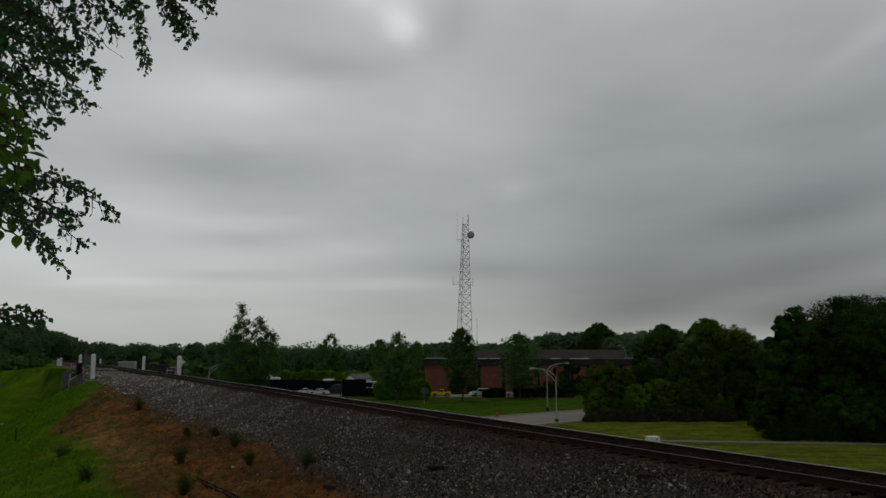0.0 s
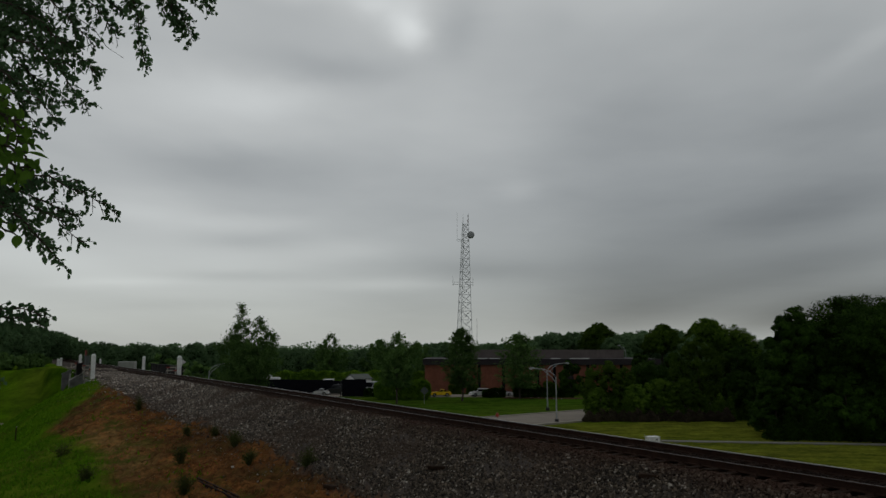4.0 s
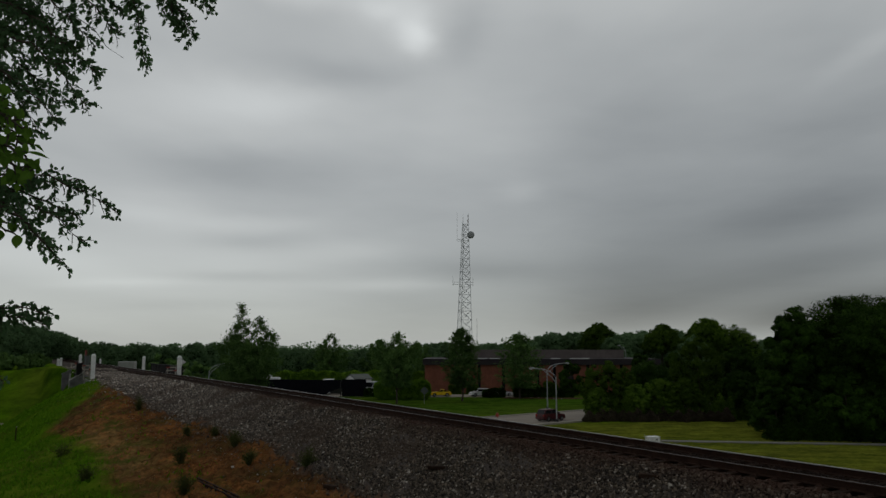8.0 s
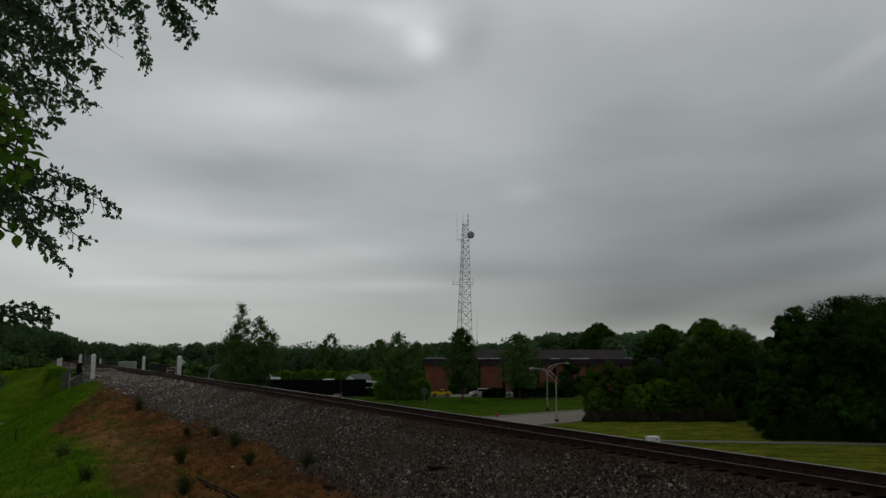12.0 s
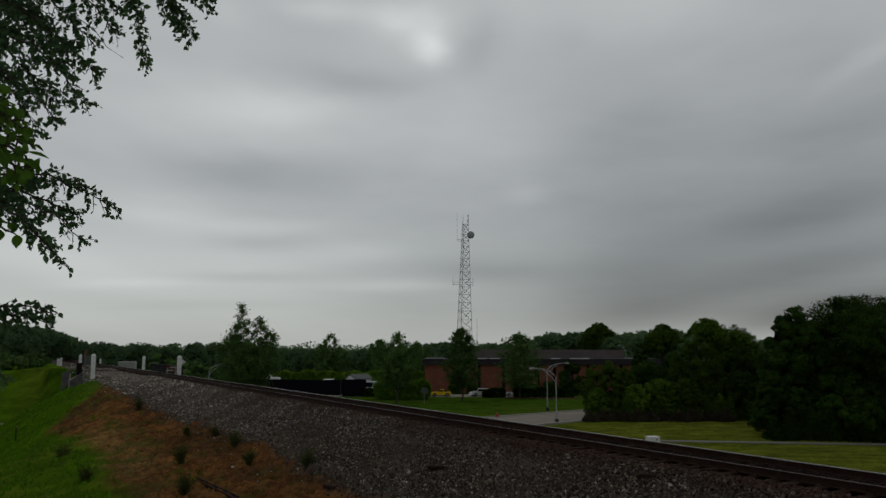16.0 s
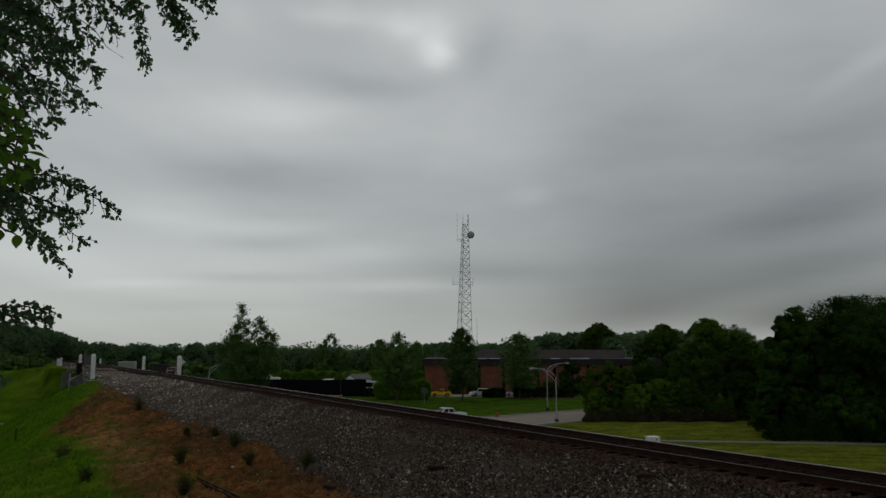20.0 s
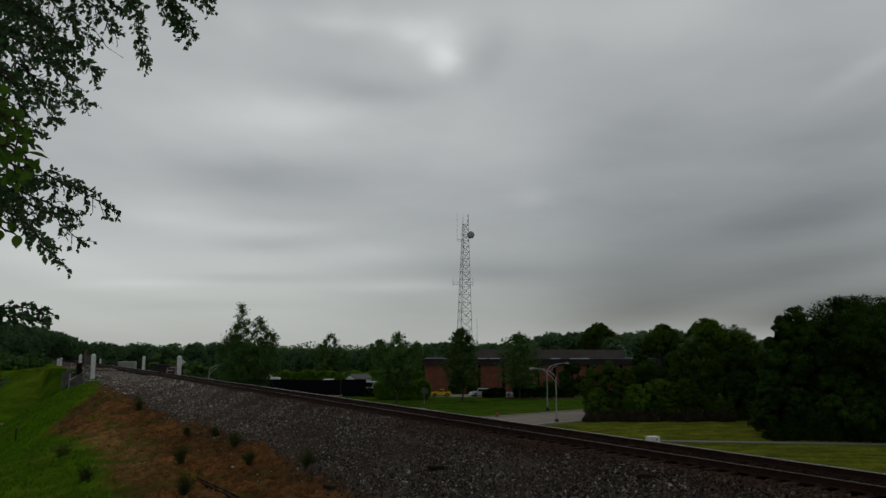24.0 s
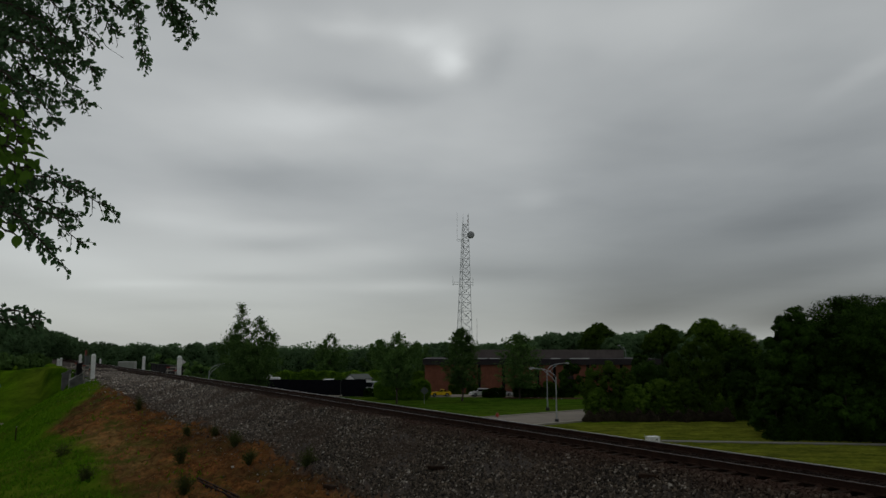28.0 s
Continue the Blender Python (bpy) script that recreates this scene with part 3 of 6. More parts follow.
# ---- ballast ----
def rocks(rng, centres, sizes):
    """Angular stones, one for each centre, as one array of corners and one of faces."""
    block = np.array([(x, y, z) for x in (-1, 1) for y in (-1, 1) for z in (-1, 1)]) * 0.62
    fc = np.array([(0, 1, 3), (0, 3, 2), (4, 6, 7), (4, 7, 5), (0, 4, 5), (0, 5, 1), (2, 3, 7), (2, 7, 6), (0, 2, 6), (0, 6, 4), (1, 5, 7), (1, 7, 3)])
    n = len(centres)
    q = rng.standard_normal((n, 4))
    q /= np.linalg.norm(q, axis=1)[:, None]
    w, x, y, z = q.T
    rot = np.stack([1 - 2 * (y * y + z * z), 2 * (x * y - z * w), 2 * (x * z + y * w), 2 * (x * y + z * w), 1 - 2 * (x * x + z * z), 2 * (y * z - x * w), 2 * (x * z - y * w), 2 * (y * z + x * w), 1 - 2 * (x * x + y * y)], -1).reshape(n, 3, 3)
    sc = sizes[:, None] * rng.uniform(0.6, 1.25, (n, 3))
    v = block[None] * rng.uniform(0.55, 1.2, (n, 8, 3)) * sc[:, None]
    v = np.einsum("nij,nkj->nki", rot, v) + centres[:, None]
    f = fc[None] + 8 * np.arange(n)[:, None, None]
    return v.reshape(-1, 3), f.reshape(-1, 3)


def stone_material():
    m, n, l, p = nodes_of("ballast_stone")
    geo, info = n.new("ShaderNodeNewGeometry"), n.new("ShaderNodeObjectInfo")
    co = n.new("ShaderNodeTexCoord").outputs["Object"]
    r = calc(n, l, "FRACT", calc(n, l, "ADD", geo.outputs["Random Per Island"], info.outputs["Random"]))
    col = ramp(n, l, r, [(0.0, (0.016, 0.013, 0.010)), (0.3, (0.048, 0.038, 0.028)), (0.6, (0.108, 0.087, 0.066)), (0.84, (0.190, 0.142, 0.100)), (0.94, (0.28, 0.23, 0.18)), (1.0, (0.52, 0.47, 0.40))]).outputs[0]
    fine = noise_node(n, l, co, 40, 5, 0.6)
    rust = noise_node(n, l, co, 0.25, 3)
    col = blend(n, l, calc(n, l, "MULTIPLY", fine.outputs[0], 0.5), col, (0.042, 0.038, 0.036))
    # brown fouled stone by the ties; paler grey farther along, lit tops painted in
    dots = []
    for v in ((TC, TS, 0), (-TS, TC, 0)):
        t = n.new("ShaderNodeVectorMath")
        t.operation = "DOT_PRODUCT"
        l.new(co, t.inputs[0])
        t.inputs[1].default_value = v
        dots.append(t.outputs["Value"])
    wob = calc(n, l, "ADD", dots[0], calc(n, l, "MULTIPLY", rust.outputs[0], 2.0))
    far_off = n.new("ShaderNodeMapRange")
    l.new(dots[1], far_off.inputs[0])
    for k, val in zip((1, 2, 3, 4), (28, 70, 0.0, 0.9)):
        far_off.inputs[k].default_value = val
    wob = calc(n, l, "SUBTRACT", wob, far_off.outputs[0])
    masks = []
    for v, a, b, c, e in ((wob, 14.6, 15.5, 0.0, 0.95), (dots[1], 24, 80, 0.0, 1.0), (dots[0], 14.9, 15.05, 0.0, 0.9)):
        t = n.new("ShaderNodeMapRange")
        l.new(v, t.inputs[0])
        for k, val in zip((1, 2, 3, 4), (a, b, c, e)):
            t.inputs[k].default_value = val
        masks.append(t.outputs[0])
    paler_far = n.new("ShaderNodeHueSaturation")
    paler_far.inputs["Value"].default_value, paler_far.inputs["Saturation"].default_value = 2.35, 0.75
    l.new(col, paler_far.inputs["Color"])
    col = blend(n, l, masks[1], col, paler_far.outputs[0])
    col = blend(n, l, ramp(n, l, rust.outputs[0], [(0.46, (0, 0, 0)), (0.66, (0.6, 0.6, 0.6))]).outputs[0], col, (0.078, 0.054, 0.040))
    col = blend(n, l, masks[0], col, (0.058, 0.032, 0.022))
    # near-black stone between the rails, its shade put into the colour
    col = blend(n, l, masks[2], col, (0.014, 0.009, 0.007))
    l.new(col, p.inputs["Base Color"])
    p.inputs["Roughness"].default_value, p.inputs["Specular IOR Level"].default_value = 0.9, 0.12
    return m


M_STONE = stone_material()


def ballast_foot(s):
    return np.interp(s, [10, 24, 30, 38, 44, 50, 60, 68, 80], [9.9, 10.2, 10.5, 10.7, 10.5, 9.9, 9.4, 8.6, 8.3])


def ballast():
    rng = np.random.default_rng(5)
    cs, zs = [], []
    for s0, s1, per, size in ((6, 20, 400, 0.036), (20, 34, 360, 0.038), (34, 60, 240, 0.043), (60, 120, 70, 0.062)):
        n = int((s1 - s0) * 6.9 * per)
        s, d = rng.uniform(s0, s1, n), rng.uniform(8.0, 14.6, n)
        keep = d > ballast_foot(s) + rng.exponential(0.4, n) - 0.2 * np.sin(s * 0.7)
        s, d = s[keep], d[keep]
        x, y = d * TC - s * TS, d * TS + s * TC
        z = ground_z(x, y) + 0.05 * smooth01((d - 13.2) / 0.9) + rng.uniform(0.0, 0.06, len(s))
        ok = (np.abs(road_coords(x, y)[1]) > 8.5) | (d > 9.3)
        z = np.where((d > 9.3) & (s > 86) & (s < 110), -0.47, z)
        cs.append(np.stack([x, y, z], -1)[ok])
        zs.append((size * rng.lognormal(0, 0.28, len(s)))[ok])
    # stones strewn over the clay
    n = 8000
    s = rng.uniform(6, 84, n)
    d = ballast_foot(s) + 0.6 - rng.exponential(0.8, n)
    x, y = d * TC - s * TS, d * TS + s * TC
    ok = d > 2
    cs.append(np.stack([x, y, ground_z(x, y) + 0.01], -1)[ok])
    zs.append((0.021 * rng.lognormal(0, 0.55, n))[ok])
    # stones between the rails and beyond
    n = 13000
    s, d = rng.uniform(4, 60, n), rng.uniform(15.02, 16.4, n)
    x, y = d * TC - s * TS, d * TS + s * TC
    cs.append(np.stack([x, y, np.full(n, -0.36) + rng.uniform(0, 0.05, n)], -1))
    zs.append(0.042 * rng.lognormal(0, 0.25, n))
    v, f = rocks(rng, np.concatenate(cs), np.concatenate(zs))
    tagged(new("ballast", mesh_fast("ballast", v, f, M_STONE)), "grey crushed stone ballast heaped along the track", "ballast", kind="stuff")


ballast()

# ---- trees ----
def leaf_cards(rng, pts, size, nrm=None):
    """Folded leaf clumps of four corners at the points, lying along the crown's surface where its normals are given."""
    n = len(pts)
    if nrm is None:
        a = rng.standard_normal((n, 3))
        a[:, 2] = a[:, 2] * 0.6
    else:
        a = np.cross(nrm, rng.standard_normal((n, 3)))
    a /= np.linalg.norm(a, axis=1)[:, None] + 1e-9
    b = np.cross(a, rng.standard_normal((n, 3)) if nrm is None else nrm)
    b /= np.linalg.norm(b, axis=1)[:, None] + 1e-9
    c = np.cross(a, b)
    sz = (size * rng.lognormal(0, 0.3, n))[:, None]
    v = np.stack([pts - a * sz, pts + b * sz * 0.62 + c * sz * 0.25, pts + a * sz, pts - b * sz * 0.62 + c * sz * 0.25], 1)
    f = np.arange(4 * n).reshape(n, 4)
    f = np.concatenate([f[:, [0, 1, 2]], f[:, [0, 2, 3]]])
    return v.reshape(-1, 3), f


def crown_points(rng, height, width, low, n, shape, lobes, rough):
    """Points in the outer shells of small lobes that sit on larger ones, and a few deep inside."""
    out, inner, face = [], [], []
    main = max(6, lobes // 4)
    per = max(4, n // (main * 12))
    for i in range(main):
        g = (i + 0.5) / main
        if shape == "round":
            w = width / 2 * math.sqrt(max(0.02, 1 - (2 * g - 0.8) ** 2 / 1.5))
        else:
            w = width / 2 * math.sqrt(max(0.06, 1 - g ** 2.2))
        big = width * rng.uniform(0.15, 0.25) * (0.8 if shape == "dome" else 1.0) * (1.0 - (0.1 if shape == "dome" else 0.35) * g)
        ang = i * 2.399 + rng.normal(0, 0.4)
        rad = max(0.0, w - big * 0.7) * math.sqrt(rng.uniform(0.35, 1.0))
        way = np.array([math.cos(ang), math.sin(ang), 0.35])
        c = np.array([rad * way[0], rad * way[1], low + big * 0.6 + (height - low - (1.75 if shape == "dome" else 1.45) * big) * g])
        inner.append(c + rng.normal(0, big * 0.32, (22, 3)))
        for j in range(12):
            v = rng.standard_normal(3) + 0.5 * way
            v /= np.linalg.norm(v)
            r2 = big * rng.uniform(0.34, 0.58)
            c2 = c + v * big * rng.uniform(0.4, 0.9)
            c2[2] = min(max(c2[2], low + 0.5 * r2), height - 0.85 * r2)
            u = rng.standard_normal((per, 3)) + 0.4 * v + np.array([0, 0, 0.2])
            u /= np.linalg.norm(u, axis=1)[:, None]
            p = u * (r2 * rng.uniform(0.25, 1.0, per) ** 0.45)[:, None] * np.array([1, 1, 0.78])
            p *= (1 + rough * np.sin(u[:, 0:1] * 7 + j) * np.sin(u[:, 2:3] * 6 + i))
            out.append(c2 + p)
            w3 = u + np.array([0, 0, 0.2]) + rng.normal(0, 0.28, (per, 3))
            face.append(w3 / (np.linalg.norm(w3, axis=1)[:, None] + 1e-9))
    p, q, w3 = np.concatenate(out), np.concatenate(inner), np.concatenate(face)
    return p, w3, q[(q[:, 2] > low * 0.8) & (q[:, 2] < height * 0.78)]


def bough_points(rng, height, width, low, n, leaders):
    """A feathery crown: boughs that rise from one leader or more into the crown's outline, with leaf sprays along their outer part.
    leaders: for each its offset in widths, and its height and width as shares of the whole."""
    prof = ([0, 0.25, 0.5, 0.75, 0.9, 1], [0.6, 0.95, 1.0, 0.8, 0.52, 0.16])
    total = sum(w for _, _, _, w in leaders)
    pts, face, woody = [], [], []
    for dx, dy, tall, wide in leaders:
        m = int(100 * wide / total) + 12
        per = max(6, int(n * wide / total) // m)
        lh, lw = height * tall, width * wide
        for i in range(m):
            g = (i + rng.uniform(0.2, 0.8)) / m
            ang = i * 2.399 + rng.normal(0, 0.3)
            r = lw / 2 * float(np.interp(g, *prof)) * math.sqrt(rng.uniform(0.1, 1.0)) * rng.uniform(0.85, 1.1)
            zt = low + (lh - low) * (0.98 * g)
            stem = np.array([dx * width, dy * width, 0]) * min(1.0, 0.3 + 0.9 * g)
            tip = stem + np.array([r * math.cos(ang), r * math.sin(ang), zt])
            root = stem * 0.6 + np.array([0, 0, max(low * 0.7, zt - 0.9 * r - 0.04 * height)])
            knee = root * 0.45 + tip * 0.55 + np.array([0, 0, -0.08 * r])
            woody.append(([root, knee, tip], r))
            # sprays that fan out and up near the bough's end
            ends = tip + rng.normal(0, 1, (9, 3)) * np.array([0.115, 0.115, 0.06]) * lw * (0.55 + 0.6 * (1 - g))
            ends[:, 2] += 0.01 * height
            w = rng.integers(0, 9, per)
            f = rng.uniform(0.0, 1.0, per) ** 0.6
            back = root * 0.25 + tip * 0.75
            p = back + (ends[w] - back) * f[:, None] + rng.normal(0, 1, (per, 3)) * 0.02 * width
            p[:, 2] = np.maximum(p[:, 2], low * 0.9)
            pts.append(p)
            v = rng.normal(0, 0.55, (per, 3)) + np.array([0.4 * math.cos(ang), 0.4 * math.sin(ang), 0.7])
            face.append(v / np.linalg.norm(v, axis=1)[:, None])
    return np.concatenate(pts), np.concatenate(face), woody


def tree_parts(root, seed, height, width, low, n, leaf, shape="round", lobes=40, mat=None, rough=0.12, trunk=0.028, limb_count=8, leaders=((0, 0, 1.0, 1.0),)):
    rng = np.random.default_rng(seed)
    feathery = shape == "oval"
    if feathery:
        pts, face, woody = bough_points(rng, height - leaf, width, low, n, leaders)
    else:
        pts, face, deep = crown_points(rng, height - leaf, width, low, n, shape, lobes, rough)
        # cards deep in the crown, coloured dark in place of its shade
        part("inner_foliage", mesh_fast("inner_foliage", *leaf_cards(rng, deep, width * 0.032), L_INNER_SHADE), None, root, "inner foliage coloured dark to stand for shade")
    part("crown", mesh_fast("crown", *leaf_cards(rng, pts, leaf, face), mat or L_DARK), None, root)
    hh = np.linspace(-0.3, height * 0.8, 7)
    path = np.stack([rng.normal(0, 0.008 * height, 7) * (hh > 1), rng.normal(0, 0.008 * height, 7) * (hh > 1), hh], -1)
    pieces = [tube(path, np.interp(hh, [0, height * 0.8], [trunk * height * 0.5, 0.02]), 8)]
    part("trunk", mesh_fast("trunk", *pieces[0], M_BARK, True), None, root)
    if feathery and limb_count:
        for path, r in woody[::5]:
            part("limb", mesh_fast("limb", *tube(path, [trunk * height * 0.16, trunk * height * 0.09, 0.015], 5), M_BARK, True), None, root)
        limb_count = 0
    for i in range(limb_count):
        h = rng.uniform(low * 0.8, height * 0.7)
        ang = i * 2.4
        r = width * rng.uniform(0.18, 0.3) * (1.25 - h / height)
        a = np.array([0, 0, h])
        b = a + np.array([r * math.cos(ang), r * math.sin(ang), r * rng.uniform(0.5, 1.0)])
        mid = (a + b) / 2 + np.array([0, 0, -0.08 * r])
        part("limb", mesh_fast("limb", *tube([a, mid, b], [trunk * height * 0.2, trunk * height * 0.13, 0.02], 5), M_BARK, True), None, root)
    return root


def tree(name, x, y, height, width, label, category="tree", low=None, sink=0.0, **kw):
    root = thing(name, pose(x, y, gz(x, y) - sink), label, category)
    low = height * 0.22 if low is None else low
    return tree_parts(root, kw.pop("seed", 1), height, width, low, kw.pop("n", 4000), kw.pop("leaf", 0.35), **kw)


# lawn trees before the building
tree("lawn_tree", -9.2, 149, 14.0, 11.0, "leafy young shade tree on the mown lawn", seed=21, low=3.6, n=20000, leaf=0.15, shape="oval", leaders=((0.03, 0, 1.0, 0.62), (-0.3, 0.1, 0.9, 0.5), (0.34, -0.05, 0.86, 0.42), (0.05, -0.25, 0.8, 0.5)))
tree("lawn_tree", 3.9, 156.5, 15.1, 7.8, "narrow upright leafy tree on the mown lawn", seed=22, low=3.2, n=13000, leaf=0.17, shape="oval")
tree("lawn_tree", 16.8, 164, 14.2, 9.2, "upright leafy tree near the brick building", seed=23, low=2.6, n=13000, leaf=0.17, shape="oval")
tree("tall_tree", -31.3, 120, 18.2, 12.6, "tall open-crowned tree beyond the railway bank", seed=124, low=4.6, n=34000, leaf=0.12, shape="oval", leaders=((-0.1, 0, 1.0, 0.36), (0.12, 0.05, 0.88, 0.5), (-0.27, 0.1, 0.72, 0.5), (0.28, -0.05, 0.74, 0.5), (0.0, -0.2, 0.66, 0.7), (-0.12, -0.1, 0.84, 0.4)))
tree("lawn_tree", -31.2, 206, 15.3, 10.5, "conical dark green tree behind the hedge", seed=25, low=2.5, n=11000, leaf=0.2, shape="oval", leaders=((0, 0, 1.0, 0.6), (-0.25, 0, 0.8, 0.6), (0.28, 0.05, 0.76, 0.6)))
tree("lawn_tree", -18.8, 214, 13.9, 9.5, "broad green tree behind the hedge", seed=26, low=2.5, n=7000, leaf=0.26, lobes=44)
tree("lawn_tree", -6.2, 216, 13.2, 7.0, "broad green tree behind the hedge", seed=28, low=2.5, n=6000, leaf=0.26, lobes=40)
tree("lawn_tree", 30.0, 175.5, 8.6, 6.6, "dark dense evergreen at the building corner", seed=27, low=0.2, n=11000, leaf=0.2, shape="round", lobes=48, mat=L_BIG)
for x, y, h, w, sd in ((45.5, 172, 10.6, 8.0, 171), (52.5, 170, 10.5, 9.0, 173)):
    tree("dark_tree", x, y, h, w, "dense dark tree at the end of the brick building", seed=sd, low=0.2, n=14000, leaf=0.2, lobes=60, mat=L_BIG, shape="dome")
for i, (x, y, h, w) in enumerate(((-36.6, 137, 8.4, 6.2), (-41.0, 139, 7.8, 6.6), (-45.6, 140, 8.8, 6.4), (-50.2, 141, 8.2, 6.4), (-33.0, 126, 5.4, 5.0), (-55.0, 146, 8.2, 6.6))):
    tree("dark_shrub", x, y, h, w, "dense dark shrub below the railway bank", "bush", low=0.0, seed=140 + i, n=7000, leaf=0.2, lobes=40, trunk=0.02, mat=L_DARK)
for i in range(8):
    p = along(124.5 + 2.2 * (i % 3), -11.0 + 2.3 * i)
    tree("dark_shrub", p.x, p.y, 2.0 + 0.4 * (i % 3), 4.6, "low dark shrub at the edge of the mown hill", "bush", low=0.0, seed=150 + i, n=4500, leaf=0.14, lobes=60, trunk=0.02, mat=L_DARK, limb_count=3)
for x, y, top, w, sd in ((52.5, 250, 12.0, 13.6, 161), (70.8, 240, 11.4, 14.0, 162), (84.5, 238, 13.3, 15.0, 163), (93.5, 240, 11.0, 20.0, 164)):
    tree("dome_tree", x, y, top - gz(x, y), w, "tall rounded dark green tree behind the building", seed=sd, low=top - gz(x, y) - 0.74 * w, n=24000, leaf=0.22, lobes=180, mat=L_THICKET, shape="dome")
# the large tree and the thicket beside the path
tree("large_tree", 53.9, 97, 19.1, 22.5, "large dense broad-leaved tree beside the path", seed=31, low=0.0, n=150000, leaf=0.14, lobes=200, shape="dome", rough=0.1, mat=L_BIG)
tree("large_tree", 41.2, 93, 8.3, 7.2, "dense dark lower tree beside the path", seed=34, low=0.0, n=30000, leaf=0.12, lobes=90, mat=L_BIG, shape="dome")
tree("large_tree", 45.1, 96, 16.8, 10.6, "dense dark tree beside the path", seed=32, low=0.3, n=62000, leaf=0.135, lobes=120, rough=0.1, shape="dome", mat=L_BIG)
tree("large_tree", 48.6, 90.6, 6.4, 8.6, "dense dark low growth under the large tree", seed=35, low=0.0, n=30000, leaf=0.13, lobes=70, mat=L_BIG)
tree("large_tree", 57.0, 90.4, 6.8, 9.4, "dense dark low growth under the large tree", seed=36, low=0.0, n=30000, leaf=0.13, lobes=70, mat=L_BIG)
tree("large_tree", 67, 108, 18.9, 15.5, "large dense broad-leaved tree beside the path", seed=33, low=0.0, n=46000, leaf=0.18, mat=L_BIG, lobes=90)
for i, (x, y, h, w, sd) in enumerate(((26.1, 118.0, 9.3, 9.6, 41), (24.0, 115.4, 5.2, 4.2, 42), (29.6, 115.4, 5.6, 5.2, 43), (33.6, 116.5, 6.4, 6.4, 44), (41.0, 120, 13.0, 9.4, 45), (37.4, 116, 6.2, 6.4, 46), (49, 124, 11.6, 9.6, 47), (46, 117, 7.5, 7, 48), (53, 116, 8.0, 7.4, 49), (59, 130, 12.6, 10, 50), (35.2, 128, 9.2, 9, 51))):
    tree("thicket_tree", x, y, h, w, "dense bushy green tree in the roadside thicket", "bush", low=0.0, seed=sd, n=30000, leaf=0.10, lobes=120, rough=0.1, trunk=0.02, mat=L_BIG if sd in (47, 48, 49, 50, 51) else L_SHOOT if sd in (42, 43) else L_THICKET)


def scrub(name, x, y, w, h, seed, mat, label, n=900, leaf=0.16, dep=None):
    """A low bush of leaf clumps over a few stems."""
    rng = np.random.default_rng(seed)
    root = thing(name, pose(x, y, gz(x, y)), label, "bush")
    p = rng.standard_normal((n, 3))
    p /= np.linalg.norm(p, axis=1)[:, None]
    p *= (rng.uniform(0.1, 1, n) ** 0.4)[:, None] * np.array([w / 2, (dep or w) / 2, h])
    p[:, 2] = np.abs(p[:, 2]) * (1 + 0.25 * np.sin(p[:, 0] * 3.1 / max(w, 0.1) * 4 + seed))
    part("foliage", mesh_fast("foliage", *leaf_cards(rng, p, leaf), mat), None, root)
    st = [tube([(0, 0, -0.05), (rng.normal(0, w / 8), rng.normal(0, w / 8), h * 0.4), (rng.normal(0, w / 4), rng.normal(0, w / 4), h * 0.85)], [0.03, 0.02, 0.01], 5) for _ in range(5)]
    part("stems", mesh_fast("stems", *joined(st), M_BARK), None, root)
    return root


for i in range(11):
    scrub("thicket_bush", 24.0 + i * 2.35, 114.6 + (i % 2) * 1.2, 3.6, 2.6 + 0.5 * (i % 3), 90 + i, L_SHOOT if i < 6 else L_THICKET, "leafy green bush at the edge of the thicket", 4200, 0.13)
for i in range(10):
    scrub("undergrowth", 22.3 + i * 2.2, 112.6 + (i % 3) * 0.5, 3.2, 1.4 + 0.35 * (i % 2), 60 + i, L_DRY, "dry brown undergrowth at the foot of the thicket", 3200, 0.09)

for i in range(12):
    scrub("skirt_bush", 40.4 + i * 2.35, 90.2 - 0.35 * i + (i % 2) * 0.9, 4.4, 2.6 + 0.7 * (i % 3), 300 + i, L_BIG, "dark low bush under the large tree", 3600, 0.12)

# ---- far woods ----
wood_kinds = []
for i, (h, w, sh) in enumerate(((17, 13, "dome"), (14, 13, "dome"), (19, 13, "round"), (15, 12, "dome"), (12, 11, "dome"))):
    root = thing("woodland_tree", pose(0, 0, 0), "dark green broad-leaved tree in the distant wood", "tree", "distant woodland trees")
    wood_kinds.append(tree_parts(root, 80 + i, h, w, h * 0.06, 17000, 0.19, sh, 150, L_FAR_HAZE, 0.12, limb_count=0))
wood_rng = np.random.default_rng(9)
placed = []


def wood(x, y, top, kind=None):
    """A woodland tree whose top stands at that height."""
    k = wood_kinds[kind if kind is not None else int(wood_rng.integers(0, 5))]
    g = gz(x, y)
    f = (top - g) / (17, 14, 19, 15, 12)[wood_kinds.index(k)]
    m = Matrix.Translation((x, y, g - 0.1)) @ Matrix.Rotation(wood_rng.uniform(0, 6.28), 4, "Z")
    o = k if k not in placed else copy_thing(k, m)
    placed.append(k)
    o.matrix_basis = m @ Matrix.Scale(f, 4)


